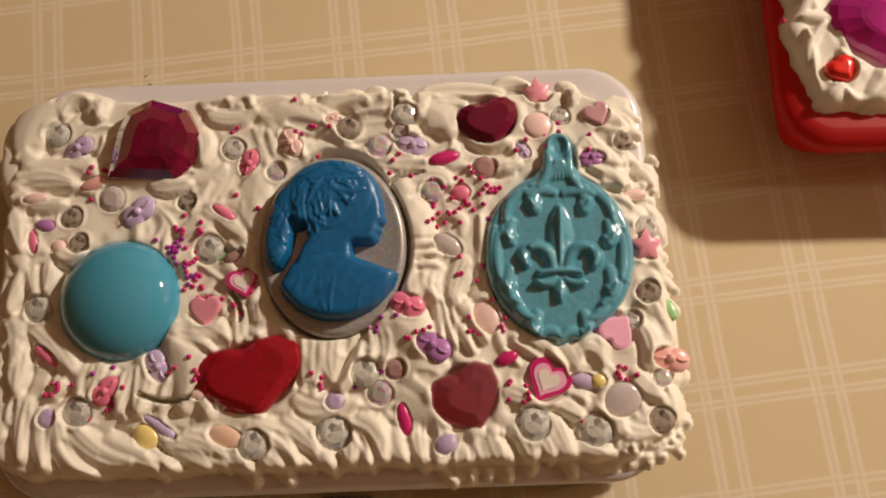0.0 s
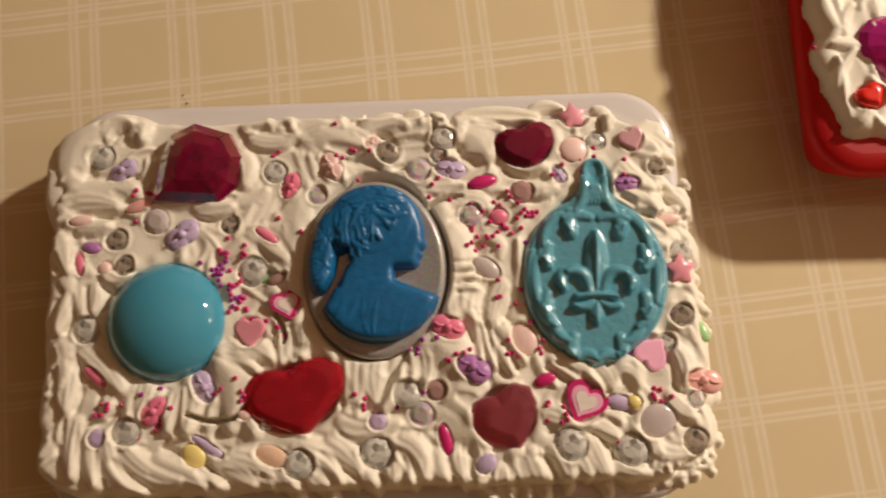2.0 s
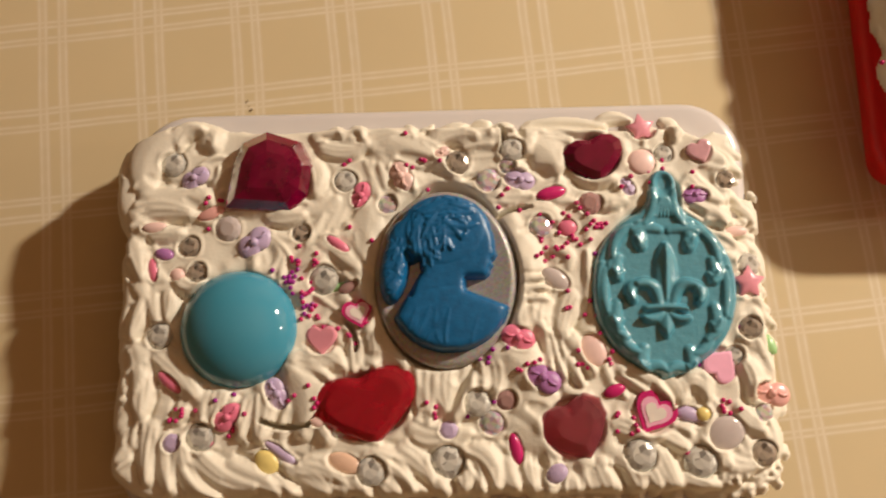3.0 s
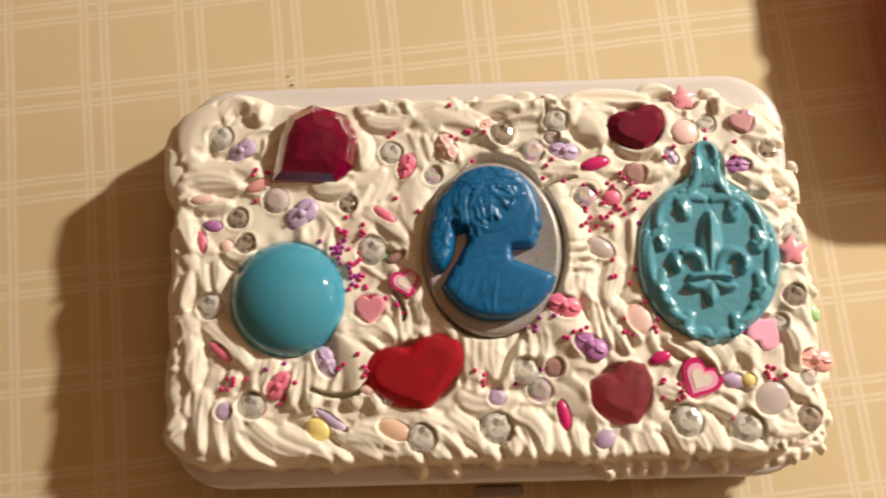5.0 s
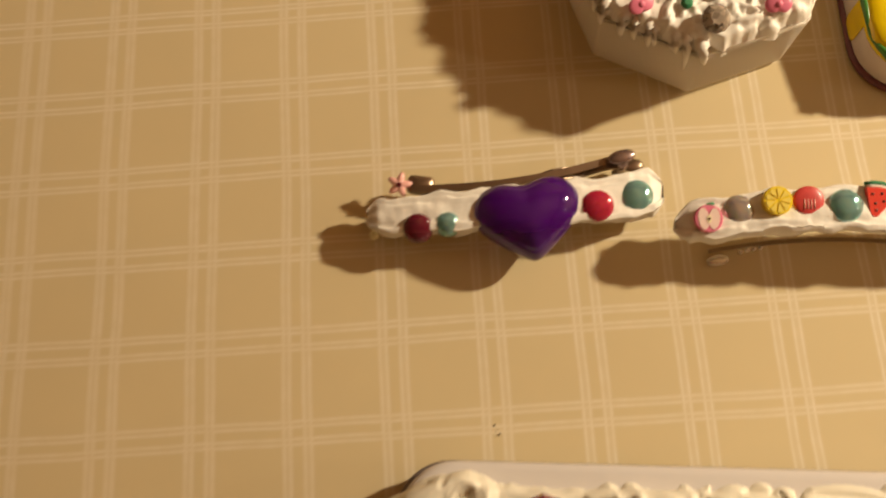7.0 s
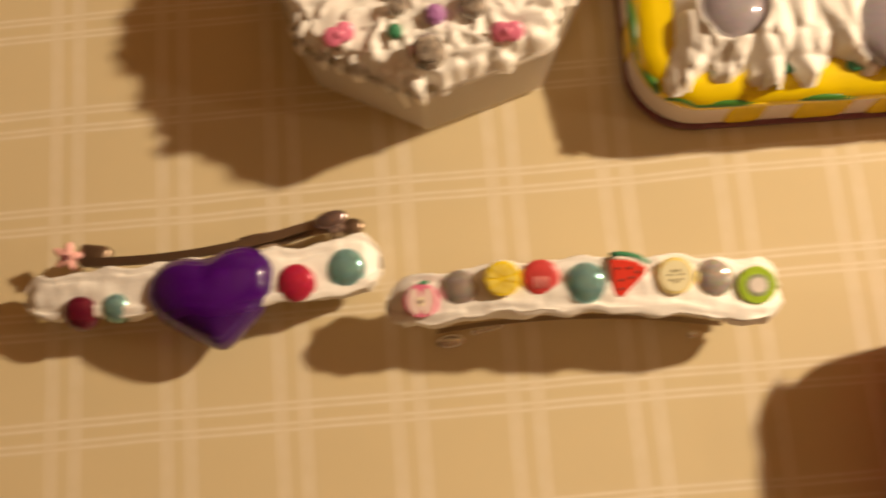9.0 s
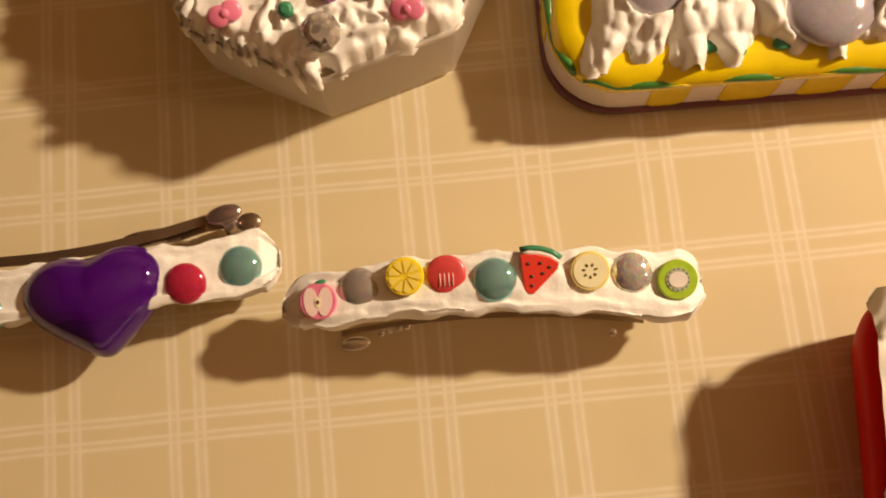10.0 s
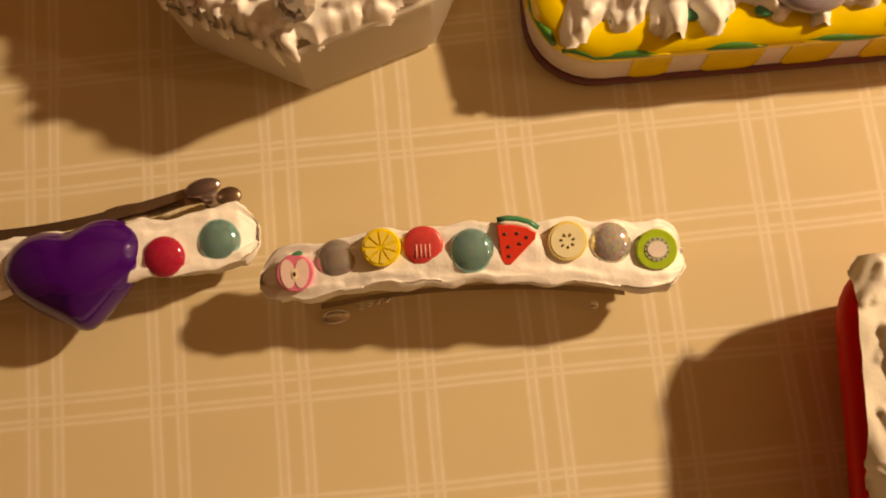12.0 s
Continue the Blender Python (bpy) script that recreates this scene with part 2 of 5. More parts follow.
def round_rect(w, d, r, n=8):
    pts = []
    for cx, cy, a0 in ((w / 2 - r, d / 2 - r, 0), (-w / 2 + r, d / 2 - r, 90), (-w / 2 + r, -d / 2 + r, 180), (w / 2 - r, -d / 2 + r, 270)):
        for k in range(n + 1):
            a = radians(a0 + 90 * k / n)
            pts.append((cx + r * math.cos(a), cy + r * math.sin(a)))
    return pts


def star_line(r, n=5, inner=0.5):
    return [((r if k % 2 == 0 else r * inner) * math.cos(math.pi * k / n + math.pi / 2),
             (r if k % 2 == 0 else r * inner) * math.sin(math.pi * k / n + math.pi / 2)) for k in range(2 * n)]


def loft(name, line, rings, material, parent=None, smooth=True, label=""):
    """Rings of one outline, each (scale, z), from below upwards, closed at both ends."""
    n = len(line)
    verts, faces = [], []
    for s, z in rings:
        verts += [(x * s, y * s, z) for x, y in line]
    for k in range(len(rings) - 1):
        for j in range(n):
            a, b = k * n + j, k * n + (j + 1) % n
            faces.append((a, b, b + n, a + n))
    verts += [(0, 0, rings[0][1]), (0, 0, rings[-1][1])]
    lo, hi, top = len(verts) - 2, len(verts) - 1, (len(rings) - 1) * n
    for j in range(n):
        faces.append((lo, (j + 1) % n, j))
        faces.append((hi, top + j, top + (j + 1) % n))
    return build(name, verts, faces, material, parent, smooth, label)


def slab(name, w, d, r, rings, material, parent=None, label=""):
    """A rounded box: rings of (inset, z) from below upwards."""
    verts, faces, n = [], [], 36
    for inset, z in rings:
        verts += [(x, y, z) for x, y in round_rect(w - 2 * inset, d - 2 * inset, max(0.5, r - inset))]
    for k in range(len(rings) - 1):
        for j in range(n):
            a, b = k * n + j, k * n + (j + 1) % n
            faces.append((a, b, b + n, a + n))
    faces.append(tuple(range(n))[::-1])
    faces.append(tuple((len(rings) - 1) * n + j for j in range(n)))
    ob = build(name, verts, faces, material, parent, False, label)
    for p in ob.data.polygons:
        p.use_smooth = len(p.vertices) == 4
    return ob


def puffy(name, line, h, material, parent=None, label="", steps=7, foot=0.25):
    rings = [(0.97, 0), (1.0, h * foot)]
    for k in range(1, steps + 1):
        s = math.cos(0.5 * math.pi * k / (steps + 0.35))
        rings.append((s, h * (foot + (1 - foot) * math.sin(0.5 * math.pi * k / (steps + 0.35)))))
    return loft(name, line, rings, material, parent, True, label)


def brilliant(name, r, m, parent, label="", n=9):
    """A round stone cut with a flat top, star facets and a girdle."""
    verts, faces = [], []
    for k, (s, z, turn) in enumerate(((0.85, 0.0, 0), (1.0, 0.26, 0), (0.82, 0.44, 0.5), (0.52, 0.56, 0))):
        verts += [(s * r * math.cos(2 * math.pi * (j + turn) / n), s * r * math.sin(2 * math.pi * (j + turn) / n), z * r) for j in range(n)]
    for j in range(n):
        i = (j + 1) % n
        faces += [(j, i, n + i, n + j), (n + j, n + i, 2 * n + j), (n + i, 2 * n + i, 2 * n + j), (2 * n + j, 2 * n + i, 3 * n + i), (2 * n + j, 3 * n + i, 3 * n + j)]
    faces += [tuple(range(n))[::-1], tuple(3 * n + j for j in range(n))]
    return build(name, verts, faces, m, parent, False, label)


def tube(name, pts, r, material, parent=None, sides=8, label=""):
    verts, faces = [], []
    pts = [Vector(p) for p in pts]
    for k, p in enumerate(pts):
        d = (pts[min(k + 1, len(pts) - 1)] - pts[max(k - 1, 0)]).normalized()
        a = d.orthogonal().normalized()
        b = d.cross(a)
        rr = r[k] if isinstance(r, (list, tuple)) else r
        verts += [p + rr * (a * math.cos(2 * math.pi * j / sides) + b * math.sin(2 * math.pi * j / sides)) for j in range(sides)]
    for k in range(len(pts) - 1):
        for j in range(sides):
            a, b = k * sides + j, k * sides + (j + 1) % sides
            faces.append((a, b, b + sides, a + sides))
    faces += [tuple(range(sides))[::-1], tuple((len(pts) - 1) * sides + j for j in range(sides))]
    return build(name, verts, faces, material, parent, True, label)


class Field:
    """A height field in mm, worked up with strokes as a spatula or a piping tip leaves them."""

    def __init__(self, w, d, step):
        self.nu, self.nv, self.step = int(w / step) + 1, int(d / step) + 1, step
        self.u = np.arange(self.nu) * step - w / 2
        self.v = np.arange(self.nv) * step - d / 2
        self.U, self.V = np.meshgrid(self.u, self.v, indexing="ij")
        self.H = np.zeros_like(self.U)
        self.B = np.zeros_like(self.U)

    def window(self, u0, u1, v0, v1):
        a = np.clip([int((u0 - self.u[0]) / self.step), int((u1 - self.u[0]) / self.step) + 2], 0, self.nu)
        b = np.clip([int((v0 - self.v[0]) / self.step), int((v1 - self.v[0]) / self.step) + 2], 0, self.nv)
        return slice(a[0], a[1]), slice(b[0], b[1])

    def stroke(self, p0, p1, p2, w, a, lift=1.0, taper=0.5, cut=False, sharp=0.0):
        ts = np.linspace(0, 1, 11)
        p0, p1, p2 = (np.array(p, float) for p in (p0, p1, p2))
        pts = np.outer((1 - ts) ** 2, p0) + np.outer(2 * ts * (1 - ts), p1) + np.outer(ts ** 2, p2)
        win = self.window(pts[:, 0].min() - w, pts[:, 0].max() + w, pts[:, 1].min() - w, pts[:, 1].max() + w)
        X, Y = self.U[win], self.V[win]
        if X.size == 0:
            return
        best, at = np.full(X.shape, 1e9), np.zeros(X.shape)
        for k in range(10):
            q, e = pts[k], pts[k + 1] - pts[k]
            t = np.clip(((X - q[0]) * e[0] + (Y - q[1]) * e[1]) / (e @ e + 1e-9), 0, 1)
            dd = np.hypot(X - q[0] - t * e[0], Y - q[1] - t * e[1])
            near = dd < best
            best, at = np.where(near, dd, best), np.where(near, (k + t) / 10, at)
        ww = w * (taper + (1 - taper) * np.sin(np.pi * np.clip(at * 0.85 + 0.1, 0, 1)) ** 0.7)
        prof = np.sqrt(np.clip(1 - (best / ww) ** 2, 0, 1))
        if sharp:
            prof = prof * (1 - sharp) + sharp * np.clip(1 - best / ww, 0, 1)
        if cut:
            self.H[win] = self.H[win] - a * prof
        else:
            self.H[win] = np.where(prof > 0, np.maximum(self.H[win], self.B[win] * lift + a * prof * (0.6 + 0.4 * at)), self.H[win])

    def seat(self, u, v, ru, rv, floor, lip=0.5, turn=0.0):
        """A hollow pressed by something of that size, with the clay swollen round it."""
        r = max(ru, rv) * 1.6 + 1
        win = self.window(u - r, u + r, v - r, v + r)
        c, s = math.cos(radians(turn)), math.sin(radians(turn))
        X, Y = self.U[win] - u, self.V[win] - v
        k = np.hypot((c * X + s * Y) / ru, (c * Y - s * X) / rv)
        k = k + 0.10 * smooth_noise(self.U[win], self.V[win], max(ru, rv) * 2.2, int(abs(u * 7 + v * 3)))
        ring = np.exp(-((k - 1.15) / 0.16) ** 2) * lip * (0.6 + 0.5 * smooth_noise(self.U[win], self.V[win], 5, 17))
        h = self.H[win] + np.where(self.B[win] > 1, ring * 0.8, 0)
        inside = np.clip((1.02 - k) / 0.10, 0, 1)
        self.H[win] = h * (1 - inside) + np.minimum(h, floor) * inside

    def blur(self, times=1):
        for _ in range(times):
            p = np.pad(self.H, 1, mode="edge")
            self.H = (p[1:-1, 1:-1] * 4 + p[:-2, 1:-1] + p[2:, 1:-1] + p[1:-1, :-2] + p[1:-1, 2:]) / 8

    def mesh(self, name, base, material, parent, eps=0.06, label=""):
        keep = self.H > eps
        wide = keep.copy()
        wide[1:] |= keep[:-1]
        wide[:-1] |= keep[1:]
        wide[:, 1:] |= wide[:, :-1].copy()
        wide[:, :-1] |= wide[:, 1:].copy()
        ids = np.full(self.H.shape, -1)
        ids[wide] = np.arange(wide.sum())
        z = base + np.where(keep, self.H, 0) if np.isscalar(base) else base + np.where(keep, self.H, -0.3)
        verts = np.stack([self.U[wide], self.V[wide], z[wide]], -1)
        q = np.stack([ids[:-1, :-1], ids[1:, :-1], ids[1:, 1:], ids[:-1, 1:]], -1).reshape(-1, 4)
        q = q[(q >= 0).all(1)]
        return build(name, verts, q.tolist(), material, parent, True, label)


def inside_rect(U, V, w, d, r):
    """Distance inwards from the edge of a rounded rectangle."""
    a, b = np.abs(U) - w / 2 + r, np.abs(V) - d / 2 + r
    return r - np.hypot(np.maximum(a, 0), np.maximum(b, 0)) - np.minimum(np.maximum(a, b), 0)


def smooth_noise(U, V, size, seed):
    """Soft random hills of that size, between -1 and 1."""
    rng = np.random.default_rng(seed)
    out = np.zeros_like(U)
    for _ in range(7):
        a, f, p = rng.uniform(0, 2 * math.pi), rng.uniform(0.6, 1.5), rng.uniform(0, 6.3)
        out += np.sin((U * math.cos(a) + V * math.sin(a)) * f * 2 * math.pi / size + p)
    return out / 5


# ---------------------------------------------------------------- room and table


def plain_box(name, x0, x1, y0, y1, z0, z1, material, label, category, kind="structure"):
    bm = bmesh.new()
    bmesh.ops.create_cube(bm, size=1)
    bmesh.ops.transform(bm, verts=bm.verts, matrix=Matrix.Translation(((x0 + x1) / 2, (y0 + y1) / 2, (z0 + z1) / 2)) @ Matrix.Diagonal((x1 - x0, y1 - y0, z1 - z0, 1)))
    me = bpy.data.meshes.new(name)
    bm.to_mesh(me)
    bm.free()
    me.materials.append(material)
    return tagged(new(name, me), label, category, kind=kind)


X0, X1, Y0, Y1, TOP = -0.95, 1.15, -0.80, 0.95, 1.15
plain_box("floor", X0, X1, Y0, Y1, -0.06, -0.0022, WOOD, "brown wooden table top that fills the place under the cloth", "table top")
# Unseen ceiling and walls, added to close the place; their tone sets bounce light.
plain_box("ceiling", X0, X1, Y0, Y1, TOP, TOP + 0.05, PLASTER, "plain warm brown unseen ceiling, added to close the place", "ceiling")
plain_box("wall_north", X0, X1, Y1, Y1 + 0.05, -0.06, TOP + 0.05, PLASTER, "plain warm brown unseen wall, added to close the place", "wall")
plain_box("wall_south", X0, X1, Y0 - 0.05, Y0, -0.06, TOP + 0.05, PLASTER, "plain warm brown unseen wall, added to close the place", "wall")
plain_box("wall_east", X1, X1 + 0.05, Y0, Y1, -0.06, TOP + 0.05, PLASTER, "plain warm brown unseen wall, added to close the place", "wall")
plain_box("wall_west", X0 - 0.05, X0, Y0, Y1, -0.06, TOP + 0.05, PLASTER, "plain warm brown unseen wall, added to close the place", "wall")

nx, ny = 150, 110
gx, gy = np.meshgrid(np.linspace(-0.93, 1.13, nx), np.linspace(-0.78, 0.93, ny), indexing="ij")
gz = 0.00012 * smooth_noise(gx * 1000, gy * 1000, 90, 3) - 0.0002
gid = np.arange(nx * ny).reshape(nx, ny)
gq = np.stack([gid[:-1, :-1], gid[1:, :-1], gid[1:, 1:], gid[:-1, 1:]], -1).reshape(-1, 4)
cloth = build("tablecloth", np.stack([gx.ravel(), gy.ravel(), gz.ravel()], -1), gq.tolist(), CLOTH, mm=False)
sheet = cloth.modifiers.new("thickness", "SOLIDIFY")
sheet.thickness, sheet.offset = 0.0012, -1
tagged(cloth, "beige woven tablecloth with a white double-line check", "tablecloth", kind="structure")

crumb_verts, crumb_faces = [], []
for x, y, r in ((-0.6, -1.2, 0.30), (0.3, -3.6, 0.40), (-0.2, -2.6, 0.16), (168.0, -93.0, 0.35), (166.5, -92.8, 0.3)):
    at = len(crumb_verts)
    crumb_verts += [(x + r * a, y + r * c, 0.3 * r * d) for a, c, d in ((1, 0, 0), (0, 1, 0), (-1, 0, 0), (0, -1, 0), (0.2, 0.1, 1.2))]
    crumb_faces += [(at, at + 1, at + 4), (at + 1, at + 2, at + 4), (at + 2, at + 3, at + 4), (at + 3, at, at + 4)]
tagged(build("crumbs", crumb_verts, crumb_faces, mat("dark_crumb", (0.22, 0.15, 0.08), 0.8)), "tiny dark brown crumbs lying on the tablecloth", "crumbs", kind="stuff")

# ---------------------------------------------------------------- the decorated case
LID = 17.0
CLAYH = 4.2
case = thing("decorated_case", pose(0.0422, -0.0624, 0, 0, 0, -5),
             "white plastic case covered in whipped cream clay and glued charms", "decorated case")
base = slab("base", 139, 92, 13, [(2.5, 0.1), (0.8, 0.8), (0.2, 2.2), (0.0, 6.0), (0.6, 6.4), (0.6, 6.6)], PLASTIC_BASE, case, "frosted translucent plastic base")
put(base, -1.6, 1.6, 0)
put(slab("rim", 139.8, 92.8, 13.4, [(1.0, 6.6), (0.0, 6.8), (0.0, 8.2), (1.0, 8.6)], PLASTIC_BASE, case), -1.6, 1.6, 0)
lid = slab("lid", 142, 93, 14, [(1.6, 8.6), (1.0, 9.2), (0.5, 13.5), (0.7, 15.6), (1.6, 16.7), (2.8, LID), (6, LID + 0.05)], PLASTIC, case, "glossy white plastic lid")
put(lid, 0.3, 1.6, 0)
put(slab("latch", 11, 2.4, 1.0, [(0.3, 0), (0, 0.4), (0, 5.2), (0.4, 5.8)], PLASTIC_BASE, case), 2, -46.6, 3.2)

f = Field(161, 101, 0.36)
rng = random.Random(11)
sd = inside_rect(f.U, f.V, 142, 90.5, 14)
sdc = inside_rect(f.U - 2.8, f.V, 149.4, 90.5, 14) - 5.5 * np.clip((f.V - 6) / 9, 0, 1) * np.clip((f.U - 56) / 8, 0, 1)
ragged = sdc - 1.3 + 0.9 * smooth_noise(f.U, f.V, 9, 5)
ragged -= np.clip((-34 - f.V) / 6, 0, 1) * 4.0
ragged -= np.clip((f.V - 34) / 6, 0, 1) * np.clip((f.U + 66) / 10, 0.1, 1) * (-2.4 + 3.6 * np.clip((f.U - 0) / 40, 0, 1) + 1.0 * smooth_noise(f.U, f.V, 13, 8))
ragged += 3.4 * np.clip((-46 - f.U) / 8, 0, 1) * np.clip((f.V - 18) / 10, 0, 1)
corner = np.hypot(np.maximum(f.U - 54, 0), np.maximum(f.V - 30, 0))
ragged -= 4.6 * np.clip((corner - 8) / 4, 0, 1)
edge = np.clip(ragged / 3.2, 0, 1)
f.B = CLAYH * np.sqrt(1 - (1 - edge) ** 2) * (1 + 0.10 * smooth_noise(f.U, f.V, 24, 2))
f.H = f.B * (0.90 + 0.05 * smooth_noise(f.U, f.V, 11, 4))
over = np.clip(-sd + 3.0, 0, 6)
f.drop = 0.05 * over ** 2 + 0.28 * np.clip(-sd, 0, 5) ** 1.4
# soft uneven smears under the larger strokes
for k in range(210):
    u, v = rng.uniform(-66, 66), rng.uniform(-36, 38)
    a = 1.2 * math.sin(u * 0.07 + 1.3) + 1.5 * math.sin(v * 0.09 + u * 0.03) + rng.gauss(0.3, 0.6)
    n, bend = rng.uniform(4, 13), rng.gauss(0, 2.4)
    c, s = math.cos(a), math.sin(a)
    f.stroke((u - c * n / 2, v - s * n / 2), (u - s * bend, v + c * bend), (u + c * n / 2, v + s * n / 2),
             rng.uniform(0.8, 2.6), rng.uniform(0.4, 1.3), 0.9, rng.uniform(0.15, 0.5), False, rng.choice((0.0, 0.5, 0.9)))
# short pulls over the two ends
for side in (-1, 1):
    v = -31.0
    while v < 36:
        n = rng.uniform(5, 10)
        u1 = (68.5 if side < 0 else (74.0 if v < 6 else 68.0)) * side + side * rng.uniform(-1.6, 1.4)
        f.stroke((u1 - side * n, v + rng.uniform(0, 4)), (u1 - side * n * 0.5, v + rng.uniform(-1, 2)), (u1, v - rng.uniform(0, 4)),
                 rng.uniform(1.0, 2.0), rng.uniform(0.8, 1.8), 0.85, 0.3)
        v += rng.uniform(2.6, 4.6)


def swipe(u0, v0, u1, v1, u2, v2, w, a):
    """One pull of the tool: a finger of clay that tapers to its end, with fine ridges along it and a crease beside it."""
    w, a = w * 1.12, a * 0.88
    d = math.hypot(u2 - u0, v2 - v0) or 1.0
    nu, nv = -(v2 - v0) / d, (u2 - u0) / d
    for side in (-1, 1):
        q = side * w * rng.uniform(0.95, 1.15)
        f.stroke((u0 + nu * q, v0 + nv * q), (u1 + nu * q, v1 + nv * q), (u2 + nu * q * 0.7, v2 + nv * q * 0.7), w * 0.4, rng.uniform(0.2, 0.9), cut=True, taper=0.3)
    f.stroke((u0, v0), (u1, v1), (u2, v2), w, a, 0.92, 0.3, False, 0.35)
    for q in (-0.5, 0.05, 0.5) if w < 3.7 else ():
        q = (q + rng.uniform(-0.15, 0.15)) * w
        h = a * math.sqrt(max(0.1, 1 - (q / w) ** 2)) + rng.uniform(0.15, 0.4)
        f.stroke((u0 + nu * q, v0 + nv * q), (u1 + nu * q, v1 + nv * q), (u2 + nu * q * 0.4, v2 + nv * q * 0.4), w * rng.uniform(0.16, 0.3), h, 0.92, 0.3)


swipe(-63.2, -22.9, -64.3, -26.5, -64.5, -28.8, 2, 1.8)
swipe(-61.1, -24.2, -62.1, -30.1, -61.6, -35.4, 2.4, 2.2)
swipe(-58.2, -26.6, -58.1, -31.4, -56.8, -37.1, 2.4, 2.4)
swipe(-54.9, -27.3, -54.4, -36.2, -47.1, -38.9, 2.6, 2.6)
swipe(-51.5, -29.8, -46.6, -36.4, -38.8, -36.9, 2.6, 2.4)
swipe(-44.2, -32.9, -39.4, -35.4, -30.7, -38.2, 2.6, 2.4)
swipe(-32.2, -33.2, -26.2, -35.2, -23.6, -38.4, 2.3, 2.2)
swipe(-37.0, -36.4, -35.2, -38.1, -33.4, -40.2, 2, 1.8)
swipe(-28.5, -32.7, -21.9, -33.3, -20.0, -38.8, 2.6, 2.4)
swipe(-20.2, -34.7, -17.2, -36.6, -14.9, -41.6, 2.5, 2.2)
swipe(-15.3, -31.3, -8.7, -32.1, -5.9, -38.4, 3, 2.8)
swipe(-12.4, -36.1, -9.5, -38.5, -7.8, -41.6, 2.5, 2.2)
swipe(-8.1, -30.3, -3.4, -33.4, -2.0, -36.6, 2.6, 2.2)
swipe(-2.8, -35.8, 0.1, -37.6, 1.2, -40.4, 2.2, 2)
swipe(-6.5, -37.4, -5.3, -38.0, -3.0, -39.6, 1.8, 1.8)
swipe(5.1, -30.7, 8.4, -33.1, 8.9, -39.7, 2.4, 2.6)
swipe(7.0, -30.1, 11.3, -31.8, 11.7, -38.1, 2.5, 2.6)
swipe(4.4, -34.2, 5.4, -36.6, 4.6, -38.4, 2.2, 2)
swipe(14.0, -33.3, 14.4, -36.2, 15.8, -38.9, 2.4, 2.2)
swipe(19.6, -29.9, 20.7, -34.6, 19.6, -39.8, 2.6, 2.6)
swipe(21.4, -29.4, 23.4, -34.7, 22.1, -39.5, 2.6, 2.6)
swipe(18.1, -31.0, 18.3, -35.7, 19.1, -38.3, 2.2, 2)
swipe(22.9, -38.2, 24.3, -40.5, 25.4, -42.9, 2.2, 2)
swipe(26.9, -37.1, 26.7, -40.0, 27.2, -41.7, 2.2, 2)
swipe(29.3, -36.6, 29.3, -39.5, 28.9, -42.4, 2.2, 2.2)
swipe(31.2, -35.5, 32.4, -38.4, 32.5, -41.9, 2.2, 2.2)
swipe(33.7, -33.8, 35.1, -38.5, 36.3, -42.2, 2.5, 2.4)
swipe(37.9, -33.3, 42.1, -35.0, 41.1, -41.0, 2.6, 2.6)
swipe(41.4, -33.4, 44.7, -35.3, 45.1, -39.4, 2.6, 2.6)
swipe(45.7, -31.8, 47.4, -37.1, 49.6, -41.9, 2.6, 2.6)
swipe(51.1, -37.7, 54.6, -39.2, 57.9, -40.8, 3, 2)
swipe(-52.9, -17.1, -54.1, -19.5, -55.9, -23.1, 2, 1.8)
swipe(-49.3, -17.8, -50.7, -20.8, -49.8, -24.5, 2, 1.8)
swipe(-46.6, -17.3, -47.4, -20.7, -47.9, -23.6, 2, 1.8)
swipe(-43.7, -19.8, -41.6, -22.0, -41.9, -24.9, 2.5, 1.8)
swipe(-40.1, -19.0, -41.1, -22.5, -42.3, -26.6, 2.2, 2)
swipe(-36.8, -18.6, -36.8, -23.6, -38.2, -26.9, 3, 2.6)
swipe(-33.6, -26.3, -32.4, -23.7, -32.1, -20.4, 2.2, 1.8)
swipe(-31.9, -11.6, -26.0, -17.9, -28.7, -26.0, 4, 2.8)
swipe(-26.1, -23.9, -23.9, -24.0, -23.9, -27.8, 3, 2.2)
swipe(-31.5, -9.8, -27.2, -11.7, -23.5, -14.9, 1.6, 1.8)
swipe(-29.6, -9.5, -24.7, -10.6, -20.8, -12.2, 1.8, 1.8)
swipe(-25.9, -8.8, -21.7, -9.2, -19.6, -13.4, 1.6, 1.6)
swipe(-64.0, 3.1, -65.8, -0.7, -66.6, -5.0, 2, 1.8)
swipe(-61.5, 3.2, -61.5, 0.5, -60.7, -2.3, 2, 1.8)
swipe(-58.8, 4.4, -58.3, 1.6, -58.9, -1.1, 2, 1.8)
swipe(-65.5, -7.6, -63.2, -12.0, -65.0, -17.1, 2.5, 2)
swipe(-63.5, -13.2, -64.2, -18.0, -63.6, -21.9, 2.5, 2)
swipe(-60.8, -8.9, -56.7, -11.9, -51.7, -18.1, 3.2, 2)
swipe(-67.1, 22.3, -61.4, 24.8, -54.7, 22.2, 3, 2)
swipe(-66.4, 19.7, -62.2, 16.9, -56.9, 18.1, 2.2, 1.6)
swipe(-67.3, 15.8, -66.4, 12.7, -64.8, 7.9, 2.5, 1.8)
swipe(-57.2, 7.2, -55.6, 4.8, -51.4, 6.3, 2, 1.8)
swipe(-65.7, 29.9, -66.4, 39.3, -58.0, 42.2, 4.2, 2)
swipe(-64.7, 26.7, -59.5, 23.4, -51.2, 26.1, 3.4, 1.8)
swipe(-58.6, 39.1, -57.4, 44.1, -52.5, 42.0, 2.5, 2.4)
